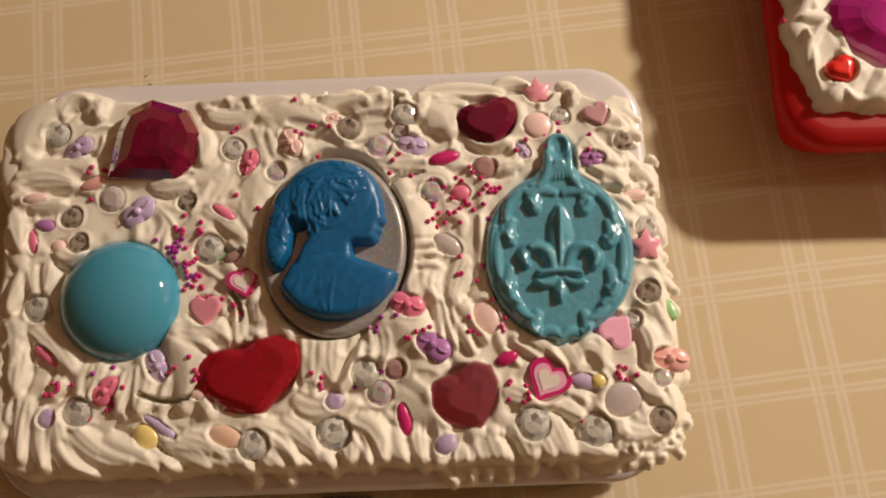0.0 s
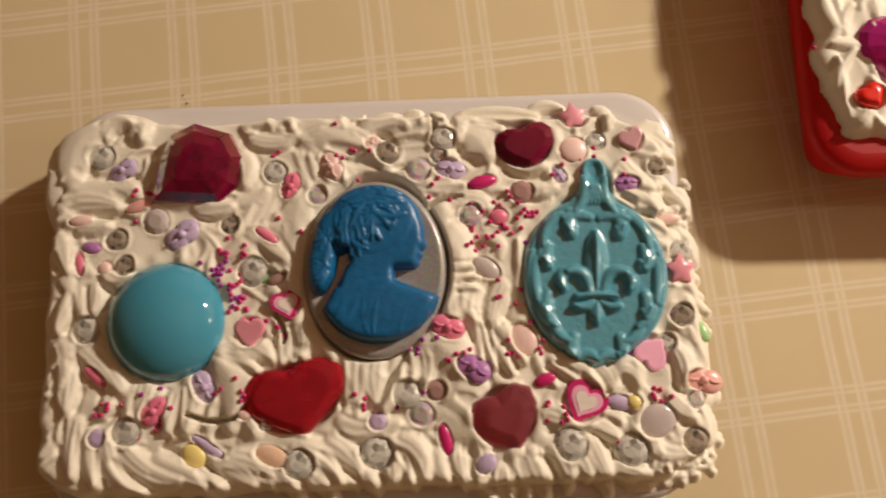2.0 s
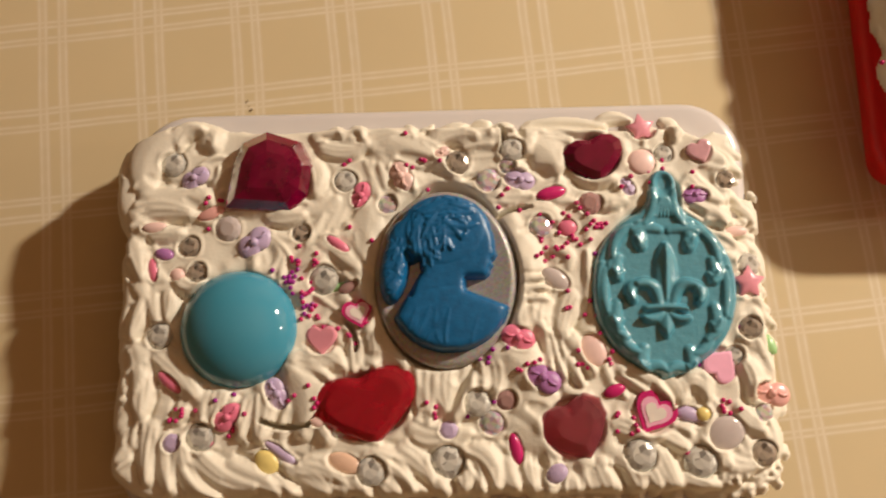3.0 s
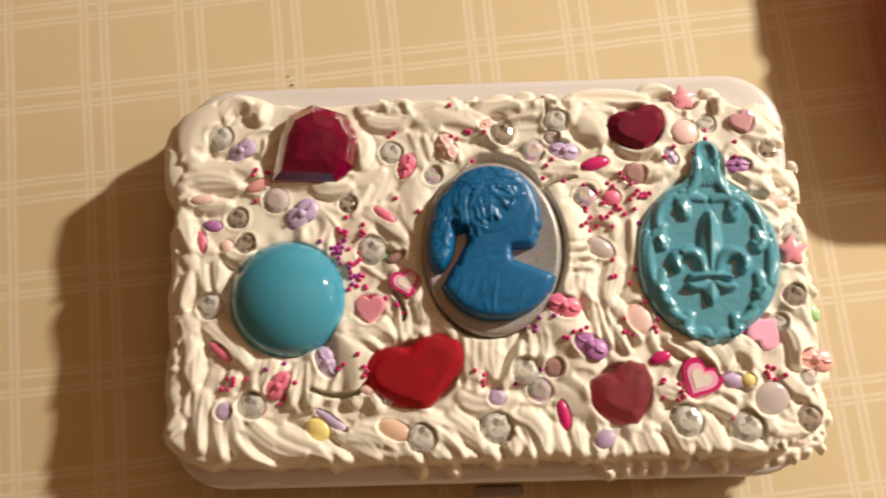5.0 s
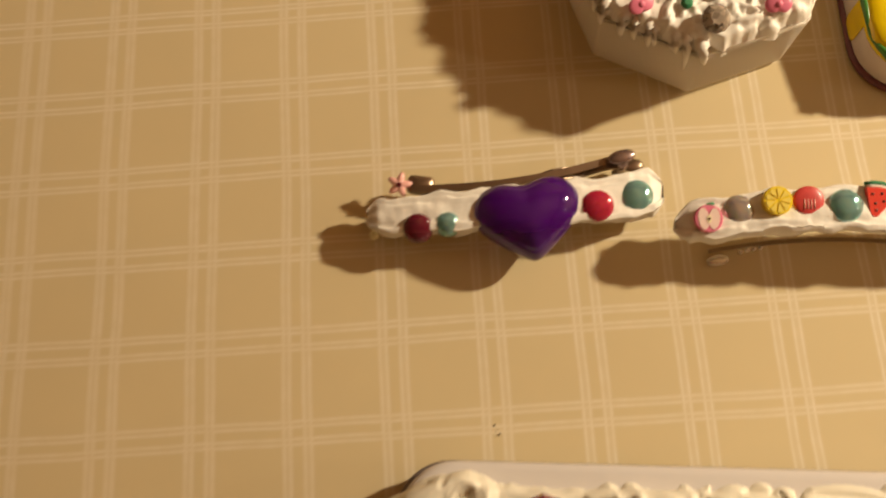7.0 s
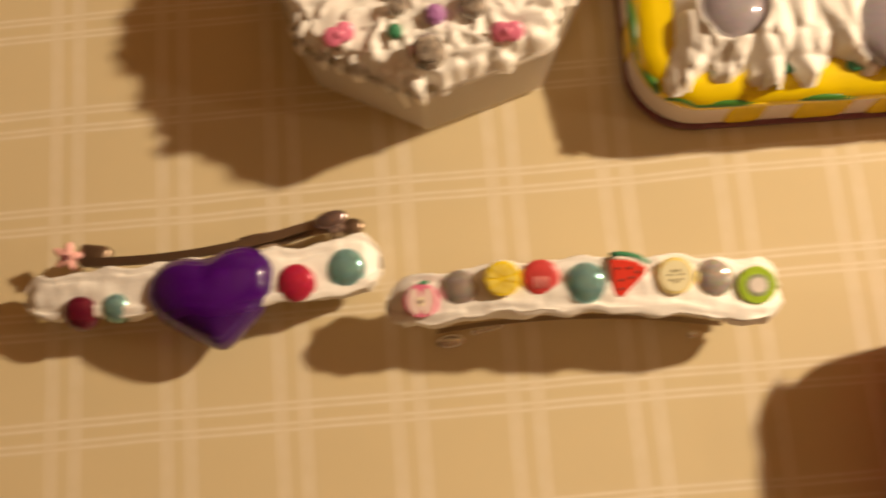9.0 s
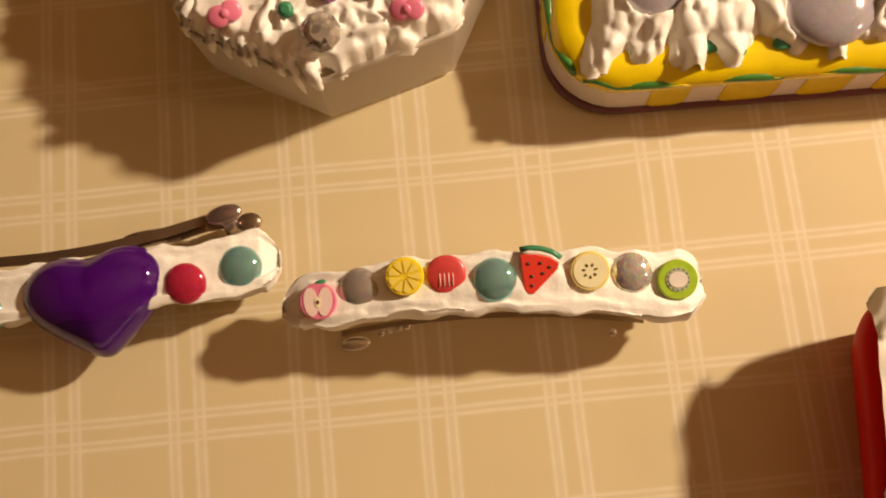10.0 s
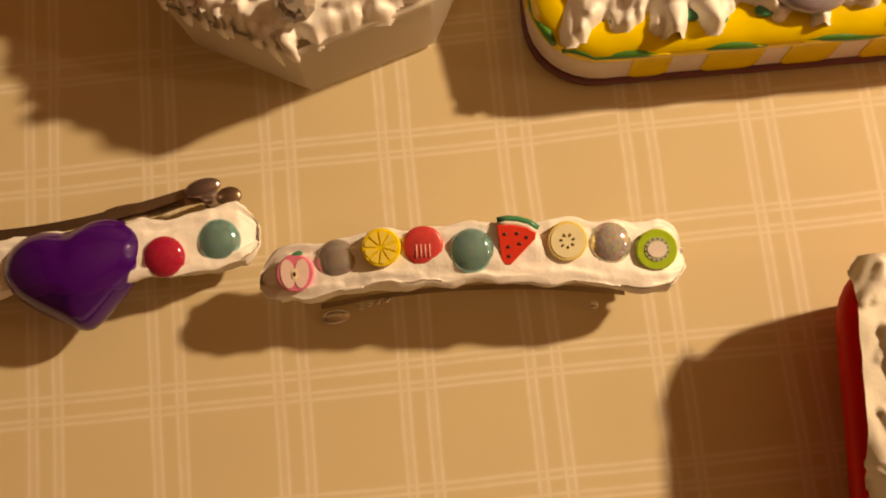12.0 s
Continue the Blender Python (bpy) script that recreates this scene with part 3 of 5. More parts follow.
swipe(-51.7, 39.5, -50.4, 42.0, -49.9, 37.8, 3, 2.2)
swipe(-26.8, 39.8, -21.6, 40.7, -15.2, 37.5, 2.5, 1.8)
swipe(-23.9, 40.5, -22.6, 42.4, -21.3, 40.2, 2, 2)
swipe(-19.0, 41.2, -17.4, 42.8, -16.2, 39.5, 1.9, 2)
swipe(-25.5, 37.0, -20.4, 35.0, -16.2, 36.5, 2, 1.6)
swipe(-27.3, 33.3, -25.3, 30.3, -26.9, 26.3, 2, 1.6)
swipe(-13.6, 38.7, -8.6, 40.9, -5.8, 39.1, 2, 1.8)
swipe(-7.9, 40.8, -6.0, 43.0, -4.5, 39.1, 2, 2)
swipe(-14.4, 39.4, -6.1, 37.5, 1.7, 32.9, 4, 1.6)
swipe(-6.1, 37.4, 0.3, 36.2, 4.2, 31.0, 3, 1.6)
swipe(0.4, 38.9, 5.7, 42.6, 9.6, 38.6, 3, 2)
swipe(9.5, 42.4, 12.4, 42.9, 12.8, 39.2, 2.2, 2.2)
swipe(6.8, 38.2, 13.3, 39.6, 19.8, 36.9, 3, 1.8)
swipe(13.3, 39.6, 16.0, 43.0, 17.9, 39.7, 2.2, 2.2)
swipe(21.1, 41.5, 22.5, 38.5, 20.8, 35.0, 2, 1.8)
swipe(21.9, 42.3, 30.3, 43.1, 39.4, 41.3, 2, 1.6)
swipe(22.6, 40.2, 30.1, 40.4, 38.0, 39.3, 1.8, 1.6)
swipe(24.8, 38.1, 29.7, 37.7, 31.3, 35.5, 1.8, 1.5)
swipe(22.4, 36.6, 26.2, 35.3, 27.2, 31.3, 4.2, 2)
swipe(38.0, 43.0, 41.0, 44.7, 44.7, 42.9, 2, 1.8)
swipe(6.3, 26.6, 14.0, 28.0, 19.2, 24.9, 2, 1.4)
swipe(10.1, 25.2, 16.3, 23.6, 21.7, 24.3, 1.8, 1.4)
swipe(16.7, 18.6, 18.3, 8.2, 18.8, -4.4, 5, 2.6)
swipe(18.5, 5.7, 21.0, 5.4, 23.5, 6.0, 1.1, 2.6)
swipe(19.0, 3.6, 21.5, 3.3, 24.0, 3.6, 1.1, 2.6)
swipe(19.4, 1.7, 21.9, 1.4, 23.8, 1.0, 1.1, 2.6)
swipe(18.7, 19.6, 23.8, 21.0, 26.7, 19.4, 3, 1.6)
swipe(23.1, 0.5, 20.9, -3.2, 23.7, -6.0, 3, 2)
swipe(23.4, -7.0, 24.5, -12.0, 23.4, -15.9, 1.6, 2)
swipe(25.3, -4.6, 26.1, -10.8, 26.7, -15.9, 1.6, 2.2)
swipe(27.1, -5.9, 27.7, -12.1, 30.3, -17.3, 1.6, 2)
swipe(24.3, -2.1, 28.5, -7.2, 32.9, -14.9, 1.8, 2.2)
swipe(29.1, 1.6, 27.1, -2.1, 26.5, -6.1, 2.5, 1.6)
swipe(-14.8, 22.3, -16.6, 14.5, -15.5, 6.5, 4, 1.6)
swipe(-19.5, 8.1, -16.8, 6.7, -15.1, 1.4, 2.4, 1.6)
swipe(-25.1, 16.0, -20.7, 12.3, -16.7, 8.0, 2, 1.4)
swipe(-18.0, -5.8, -17.2, -9.6, -18.1, -13.5, 2, 2)
swipe(-15.9, -6.5, -15.2, -10.9, -16.0, -13.5, 2, 2)
swipe(-14.0, -5.9, -13.3, -8.4, -14.0, -12.4, 2.4, 2)
swipe(-12.3, -7.8, -8.4, -8.6, -7.3, -12.6, 3, 1.8)
swipe(-3.9, -13.6, -2.6, -18.5, -4.2, -23.5, 2, 1.8)
swipe(-1.5, -13.7, -1.4, -18.6, -2.6, -24.8, 2, 1.8)
swipe(1.2, -13.8, 0.3, -19.8, 2.1, -22.5, 2.4, 1.6)
swipe(9.6, -12.8, 7.1, -18.8, 2.8, -24.0, 2, 2.6)
swipe(10.3, -12.6, 10.4, -16.5, 9.3, -18.1, 1.8, 2.4)
swipe(12.3, -11.6, 14.1, -15.4, 11.7, -19.2, 2.4, 2.4)
swipe(13.3, -10.7, 17.5, -10.8, 19.4, -17.0, 5, 2.8)
swipe(16.9, -16.9, 20.6, -20.4, 21.2, -26.6, 5, 2.6)
swipe(16.2, -25.3, 20.0, -26.4, 23.6, -31.4, 4, 2.2)
swipe(-5.5, -25.9, -2.0, -28.4, 2.2, -26.8, 3, 1.6)
swipe(38.7, -14.8, 43.6, -17.1, 45.8, -20.1, 1.8, 2)
swipe(41.2, -13.7, 44.9, -16.0, 48.2, -20.2, 1.8, 2)
swipe(47.0, -17.5, 48.2, -19.9, 48.5, -22.6, 1.8, 1.8)
swipe(49.5, -16.6, 51.9, -19.6, 51.2, -21.7, 2, 1.8)
swipe(51.4, -17.9, 55.9, -14.8, 56.6, -20.4, 2.4, 1.6)
swipe(37.8, -25.9, 40.4, -27.1, 46.3, -28.2, 3, 1.8)
swipe(49.7, -27.4, 53.5, -28.2, 56.6, -32.3, 2.4, 2)
swipe(47.2, -28.5, 49.8, -29.5, 52.0, -31.6, 1.8, 1.6)
swipe(57.0, -26.4, 56.8, -32.1, 60.0, -34.7, 3, 1.8)
swipe(58.7, -33.5, 61.0, -35.9, 65.9, -34.9, 2.6, 1.6)
swipe(65.5, -13.4, 68.1, -16.6, 66.0, -20.7, 2.2, 1.8)
swipe(69.7, -8.3, 72.2, -11.9, 72.5, -16.0, 2.2, 2)
swipe(69.0, -3.4, 71.6, -6.9, 71.4, -11.1, 2, 1.8)
swipe(63.1, -23.0, 65.6, -26.4, 67.8, -27.9, 2.2, 1.8)
swipe(71.3, -26.5, 72.7, -29.0, 71.6, -32.7, 2.2, 1.8)
swipe(60.2, 19.6, 65.1, 18.7, 68.8, 15.5, 2.4, 1.8)
swipe(58.0, 22.3, 61.9, 21.4, 64.0, 16.9, 2, 1.6)
swipe(68.3, 13.1, 72.3, 10.7, 72.6, 6.4, 2.2, 1.8)
swipe(68.0, 22.0, 70.7, 21.1, 71.6, 17.7, 2.4, 1.8)
swipe(57.2, 27.6, 59.6, 23.9, 63.2, 22.2, 2.2, 1.6)
swipe(52.8, 42.6, 55.7, 41.7, 54.2, 37.1, 1.8, 2)
swipe(32.0, 30.1, 35.6, 27.9, 39.5, 28.2, 2.4, 1.4)
swipe(34.0, 23.3, 37.7, 21.9, 41.6, 23.1, 2, 1.4)
swipe(-53.8, 27.5, -51.2, 26.1, -48.6, 22.0, 2.2, 1.4)
swipe(-37.1, 21.6, -33.3, 20.9, -29.5, 21.4, 2.4, 1.6)
# crumbly clay at the front corner
for k in range(70):
    u, v = rng.uniform(58, 73), rng.uniform(-41, -35)
    if u + 0.9 * (-v) < 106:
        f.stroke((u, v), (u + rng.uniform(-1, 1), v + 0.5), (u + rng.uniform(-1.5, 1.5), v + rng.uniform(-1, 1)), rng.uniform(0.5, 1.1), rng.uniform(0.8, 2.2), 0.85, 0.7)
for k in range(14):
    u, v = 69.5 + rng.uniform(-1.5, 2.5), rng.uniform(8, 26)
    f.stroke((u, v), (u + 0.5, v + 0.4), (u + 0.9, v), rng.uniform(0.6, 1.2), rng.uniform(1.0, 2.2), 0.8, 0.8)
f.blur(2)
for p in (((-38, -23.5), (-33, -26), (-28, -24.5)), ((-28, -24.5), (-26, -23), (-24.5, -20)), ((15, 42), (16, 40), (15.5, 37)), ((14, 20), (17, 22), (21, 22)), ((-20, -3), (-17.5, -6), (-18, -9))):
    f.stroke(*p, 0.55, 5.0, cut=True, taper=0.7)
f.H = np.maximum(f.H, np.where(f.B > 0.5, 0.6, 0))

def level(u, v, r):
    """How high the clay stands round a spot, above the lid and above the ground."""
    win = f.window(u - r, u + r, v - r, v + r)
    h = float(np.percentile(f.H[win], 60))
    return h, LID + h - float(f.drop[win].mean())


def press(u, v, ru, rv, turn=0.0, deep=0.8, lip=0.45):
    """Presses a hollow for a charm; returns the height at which the charm lies."""
    h, z = level(u, v, 0.7 * min(ru, rv))
    f.seat(u, v, ru * 0.95, rv * 0.95, h - deep, lip, turn)
    return z - deep


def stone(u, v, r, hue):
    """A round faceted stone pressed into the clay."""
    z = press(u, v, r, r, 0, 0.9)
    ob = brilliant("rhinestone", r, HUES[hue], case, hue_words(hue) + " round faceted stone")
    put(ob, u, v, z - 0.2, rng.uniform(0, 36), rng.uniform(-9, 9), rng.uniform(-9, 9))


def hue_words(hue):
    return {"palepink": "pale pink", "pinkmid": "rose pink", "palerose": "candy pink", "rosewhite": "pink and white", "smoke": "smoky",
            "pinkish": "blush pink", "glitter": "glittery white", "clear": "clear"}.get(hue, hue)


def bow(u, v, r, turn, hue):
    """A little moulded ribbon bow: two loops and a knot."""
    z = press(u, v, r, r * 0.62, turn)
    line = []
    for k in range(28):
        a = 2 * math.pi * k / 28
        q = r * (0.50 + 0.50 * abs(math.cos(a)) ** 0.9)
        line.append((q * math.cos(a), q * math.sin(a) * 0.95))
    ob = puffy("bow_charm", line, r * 0.42, HUES[hue], case, hue_words(hue) + " moulded bow", 4, 0.45)
    put(ob, u, v, z, turn, rng.uniform(-8, 8), rng.uniform(-8, 8))
    knot = puffy("knot", circle(r * 0.24, 12), r * 0.32, HUES[hue], ob)
    put(knot, 0, 0, r * 0.32)
    for sgn in (-1, 1):
        fold = tube("fold", [(sgn * r * q, r * 0.05 * math.sin(q * 9), r * (0.42 - 0.22 * abs(q - 0.5))) for q in (0.25, 0.4, 0.55, 0.7, 0.8)], r * 0.09, HUES[hue], ob, 6)


def egg(u, v, a, b, turn, hue):
    """A small rounded bead or petal."""
    z = press(u, v, a, b, turn)
    put(puffy("bead_charm", circle(a, 20, b), min(1.5, min(a, b) * 0.8 + 0.3), HUES[hue], case, hue_words(hue) + " rounded bead", 4, 0.4),
        u, v, z, turn, rng.uniform(-8, 8), rng.uniform(-8, 8))


def heart(u, v, r, turn, hue):
    z = press(u, v, r, r)
    put(loft("heart_charm", heart_line(2 * r, 2 * r, 36, 0.3), [(0.96, 0), (1, 0.5), (0.99, 1.0), (0.93, 1.3), (0.8, 1.45)], HUES[hue], case, False, hue_words(hue) + " glossy heart"), u, v, z, turn, 4, -4)


def ring(u, v, r, turn, hue):
    z = press(u, v, r, r)
    ob = put(loft("heart_charm", heart_line(2 * r, 2 * r, 36, 0.25), [(0.97, 0), (1, 0.4), (1, 1.2), (0.97, 1.45)], HUES[hue], case, False, "deep pink heart slice"), u, v, z, turn, 4, 4)
    mid = put(loft("heart_band", heart_line(1.5 * r, 1.45 * r, 36, 0.2), [(1, 0), (1, 0.14)], HUES["palerose"], ob, False), 0, 0, 1.45)
    put(loft("heart_centre", heart_line(1.0 * r, 0.95 * r, 36, 0.15), [(1, 0), (1, 0.14)], HUES["white"], ob, False), 0, 0, 1.58)


def star(u, v, r, turn, hue):
    z = press(u, v, r, r)
    put(puffy("star_charm", star_line(r, 5, 0.55), 1.6, HUES[hue], case, hue_words(hue) + " star", 3, 0.55), u, v, z, turn, 5, 5)


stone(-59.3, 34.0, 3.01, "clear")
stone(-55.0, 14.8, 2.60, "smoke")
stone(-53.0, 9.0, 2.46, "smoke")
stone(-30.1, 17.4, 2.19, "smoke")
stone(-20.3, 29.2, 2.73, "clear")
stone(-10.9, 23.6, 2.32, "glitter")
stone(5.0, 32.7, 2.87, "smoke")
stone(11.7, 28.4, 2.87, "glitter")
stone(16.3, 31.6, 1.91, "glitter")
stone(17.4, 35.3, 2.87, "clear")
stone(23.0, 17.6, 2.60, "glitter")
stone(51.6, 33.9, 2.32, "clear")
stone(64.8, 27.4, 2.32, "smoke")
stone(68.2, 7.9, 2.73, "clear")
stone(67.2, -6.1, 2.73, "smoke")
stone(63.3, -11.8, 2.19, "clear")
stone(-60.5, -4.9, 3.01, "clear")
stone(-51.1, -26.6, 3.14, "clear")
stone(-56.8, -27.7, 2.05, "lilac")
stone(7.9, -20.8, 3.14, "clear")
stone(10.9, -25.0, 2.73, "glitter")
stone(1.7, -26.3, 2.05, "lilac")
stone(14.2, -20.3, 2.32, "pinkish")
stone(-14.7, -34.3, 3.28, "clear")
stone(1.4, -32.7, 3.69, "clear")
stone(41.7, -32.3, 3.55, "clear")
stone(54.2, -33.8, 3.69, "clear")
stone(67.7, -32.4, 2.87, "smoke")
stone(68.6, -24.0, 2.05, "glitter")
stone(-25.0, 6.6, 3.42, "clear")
stone(-46.3, 18.8, 3.01, "milky")
stone(34.3, 22.4, 2.73, "pinkish")
stone(-21.7, -25.9, 1.64, "glitter")
bow(-54.1, 30.7, 3.42, 30, "lilac")
bow(-40.3, 15.4, 4.24, 40, "lilac")
bow(-34.9, -17.8, 3.69, -60, "lilac")
bow(18.9, 28.3, 3.55, -10, "lilac")
bow(57.6, 23.6, 3.01, 0, "purple")
bow(22.0, -16.0, 4.10, -35, "purple")
bow(-7.6, 29.8, 3.69, -65, "palepink")
bow(-16.8, 25.8, 3.28, 70, "pink")
bow(17.0, -7.1, 3.83, -20, "pink")
bow(70.8, -20.1, 4.10, -10, "salmon")
bow(-45.2, -22.5, 3.55, 45, "pink")
bow(42.8, 26.2, 2.46, -60, "lilac")
bow(1.5, 35.1, 1.91, 30, "palepink")
egg(25.8, 5.7, 3.55, 2.05, -35, "milky")
egg(-21.8, 14.5, 3.01, 1.09, -35, "pink")
egg(25.7, 25.1, 3.42, 1.50, 12, "magenta")
egg(-57.7, -15.0, 3.42, 1.23, -40, "pink")
egg(15.8, -30.4, 1.37, 3.55, 12, "magenta")
egg(52.5, -24.0, 3.28, 1.64, -15, "lilac")
egg(55.5, -24.1, 1.64, 1.50, 0, "yellow")
egg(-36.7, -32.0, 3.01, 2.19, -40, "yellow")
egg(-33.7, -30.3, 4.37, 1.09, -35, "lilac")
egg(-50.1, 22.2, 3.28, 1.37, 20, "salmon")
egg(-62.7, 19.3, 2.73, 1.23, 5, "palepink")
egg(-60.4, 13.2, 2.19, 1.37, -10, "purple")
egg(-62.7, 9.7, 1.09, 2.73, 10, "pink")
egg(-57.4, 8.6, 1.64, 1.50, 0, "palepink")
egg(-21.9, 5.0, 3.01, 1.09, 10, "green")
egg(72.6, -9.3, 1.23, 2.46, 20, "green")
egg(66.5, 16.0, 3.01, 1.23, 0, "palepink")
egg(-19.4, 4.9, 2.46, 1.23, 25, "pinkish")
egg(46.4, 31.9, 3.28, 3.01, 0, "palepink")
egg(33.3, -10.0, 2.73, 3.83, 25, "palepink")
egg(24.0, -35.6, 2.46, 1.91, 30, "lilac")
egg(-20.3, -32.6, 3.83, 2.05, -20, "peach")
egg(37.1, -18.8, 2.46, 1.37, 20, "magenta")
egg(29.0, 17.1, 2.19, 1.91, 0, "pink")
egg(-25.9, -24.0, 1.64, 1.09, 0, "palepink")
egg(59.9, -28.1, 4.10, 3.55, 20, "milky")
heart(-25.3, -6.5, 3.42, 0, "pinkmid")
heart(60.2, -13.8, 3.9, 140, "palerose")
heart(59.6, 33.9, 2.87, 20, "rosewhite")
ring(-17.4, -1.1, 3.42, 15, "magenta")
ring(45.0, -23.8, 4.65, -30, "magenta")
star(47.0, 40.4, 3.55, 10, "pinkmid")
star(67.7, 3.9, 3.83, 0, "pinkmid")

# the three large pieces
f.seat(-43.5, -3.5, 12.2, 12.2, 2.4, 0.6)
put(puffy("dome_cabochon", circle(13.0, 64), 8.6, TURQUOISE, case, "glossy turquoise round dome", 16, 0.06), -43.5, -3.7, LID + 2.2)
f.seat(1.9, 6.4, 15.9, 20.0, 0.6, 0.6)
cameo = put(loft("cameo", circle(15.4, 72, 19.6), [(0.97, 0), (1.0, 0.8), (1.0, 3.0), (0.97, 3.8), (0.93, 4.2), (0.9, 4.0)], SILVER, case, True,
                 "oval silver glitter plaque with a plain blue raised bust"), 1.7, 6.2, LID + 1.8)
b = Field(34, 42, 0.2)


def blob(U, V, cu, cv, ru, rv, turn=0.0):
    """1 in the middle of an ellipse, 0 on its edge, less outside."""
    c, q = math.cos(radians(turn)), math.sin(radians(turn))
    return 1 - np.hypot((c * (U - cu) + q * (V - cv)) / ru, (c * (V - cv) - q * (U - cu)) / rv)


# a plain head and shoulders, side on: rounded head, short face, neck, sloping shoulders and a gathered lock behind
outline = np.max([blob(b.U, b.V, *e) for e in ((-0.2, 10.9, 9.9, 7.8), (5.5, 7.4, 5.0, 6.8), (5.2, 3.2, 3.6, 3.2), (7.5, 1.6, 1.9, 1.6), (9.4, 5.4, 1.5, 1.3, -30),
                                               (8.8, 3.0, 1.2, 1.0), (-11.2, 2.8, 3.0, 7.8, -8), (-8.6, 8.4, 4.2, 5.0))], axis=0) > 0
outline |= (np.abs(b.U + 0.6 + 0.08 * b.V) < 4.6) & (b.V < 7) & (b.V > -6)
outline |= (blob(b.U, b.V, 0.6, -3.6, 12.8, 12.0) > 0) & (b.V < -2.4 - 0.40 * (b.U - 4.0)) & (b.U > -5.6 + (b.V - 1.6) / 1.7) & (b.V < 2)
soft_edge = outline.astype(float)
for k in range(70):
    p = np.pad(soft_edge, 1)
    soft_edge = np.where(outline, 0.96 * (p[:-2, 1:-1] + p[2:, 1:-1] + p[1:-1, :-2] + p[1:-1, 2:]) / 4 + 0.04, 0)
b.H = 3.6 * np.sqrt(soft_edge) + np.where(outline, 0.7 * np.clip(blob(b.U, b.V, -1.5, 11.0, 10, 8), 0, 1) ** 0.5 + 0.5 * np.clip(blob(b.U, b.V, 1.0, -9, 12, 7), 0, 1) ** 0.7, 0)
solid = outline
b.B = b.H * 0.98
# locks swept back from the brow in waves, then the gathered lock, then folds over the shoulder
for k in range(110):
    a, r0 = rng.uniform(1.0, 3.7), rng.uniform(1.0, 8.6)
    cu, cv = 1.2 + (1.05 * r0) * math.cos(a), 8.8 + 0.95 * r0 * math.sin(a)
    t = a + 1.57 + rng.gauss(0, 0.28)
    n, bend = rng.uniform(1.6, 3.6), rng.gauss(0, 0.9)
    b.stroke((cu - n * math.cos(t), cv - n * math.sin(t)), (cu - bend * math.sin(t), cv + bend * math.cos(t)), (cu + n * math.cos(t), cv + n * math.sin(t)),
             rng.uniform(0.4, 0.9), rng.uniform(0.2, 0.8), 1.0, 0.2)
for k in range(26):
    a, r0 = rng.uniform(0, 6.28), rng.uniform(0.7, 1.7)
    cu, cv = rng.uniform(-4.5, 4.8), rng.uniform(9.0, 16.5)
    b.stroke(*[(cu + r0 * math.cos(a + d), cv + r0 * math.sin(a + d)) for d in (0, 1.1, 2.2)], rng.uniform(0.4, 0.7), rng.uniform(0.4, 0.8), 1.0, 0.4)
for k in range(34):
    q = rng.uniform(-3, 9.5)
    b.stroke((-10.6 + rng.uniform(-2.2, 2.2), q), (-9.6 + rng.uniform(-1.5, 1), q - 1.2), (-11.4 + rng.uniform(-2, 2), q - 2.8), rng.uniform(0.35, 0.7), rng.uniform(0.3, 0.7), 1.0, 0.3)
for k in range(9):
    q = rng.uniform(-8, 8)
    b.stroke((q, -7 + rng.uniform(-3, 1)), (q - 1.2, -10.5), (q - rng.uniform(-1, 5), -14), rng.uniform(0.4, 0.9), rng.uniform(0.15, 0.32), 1.0, 0.3)
b.stroke((-8.6, 5.4), (-6.4, 1.5), (-7.8, -3.4), 1.0, 1.3, cut=True)
b.H = np.where(solid, np.maximum(b.H, 0.3), 0)
b.blur(2)
put(b.mesh("raised_bust", 0.0, BLUE_PAINT, cameo, 0.05, "plain blue painted raised bust"), 0.3, -0.6, 3.9)

f.seat(48.8, 2.4, 15.0, 18.8, 1.8, 0.7)
f.seat(51.0, 23, 3.4, 6.5, 2.8, 0.3)
pd = Field(38, 58, 0.2)
plate = np.hypot(pd.U / 16.0, (pd.V + 0.6) / (18.2 + 1.8 * np.exp(-(pd.U / 4) ** 2) * (pd.V < 0)))
neck_w = 3.2 + np.clip((21.0 - pd.V) / 10, 0, 1) ** 1.6 * 8.0
neck_in = np.where((pd.V > 5) & (pd.V < 23.5), neck_w - np.abs(pd.U), -1)
loop_in = 3.4 - np.hypot(pd.U, (pd.V - 22.6) * 0.85)
edge_in = np.maximum(np.maximum((1 - plate) * 15, neck_in), loop_in)
pd.H = 2.6 * np.sqrt(1 - (1 - np.clip(edge_in / 1.4, 0, 1)) ** 2)
rim_lift = 0.5 * np.exp(-((plate - 0.90) / 0.05) ** 2) * (np.abs(pd.V + 1) < 6)
pd.H = np.where(edge_in > 0, pd.H + rim_lift, 0)
pd.H -= 1.1 * np.clip(2.0 - np.hypot(pd.U, (pd.V - 23.0) * 0.7), 0, 1)
pd.B = np.where(edge_in > 0, 2.6, 0)
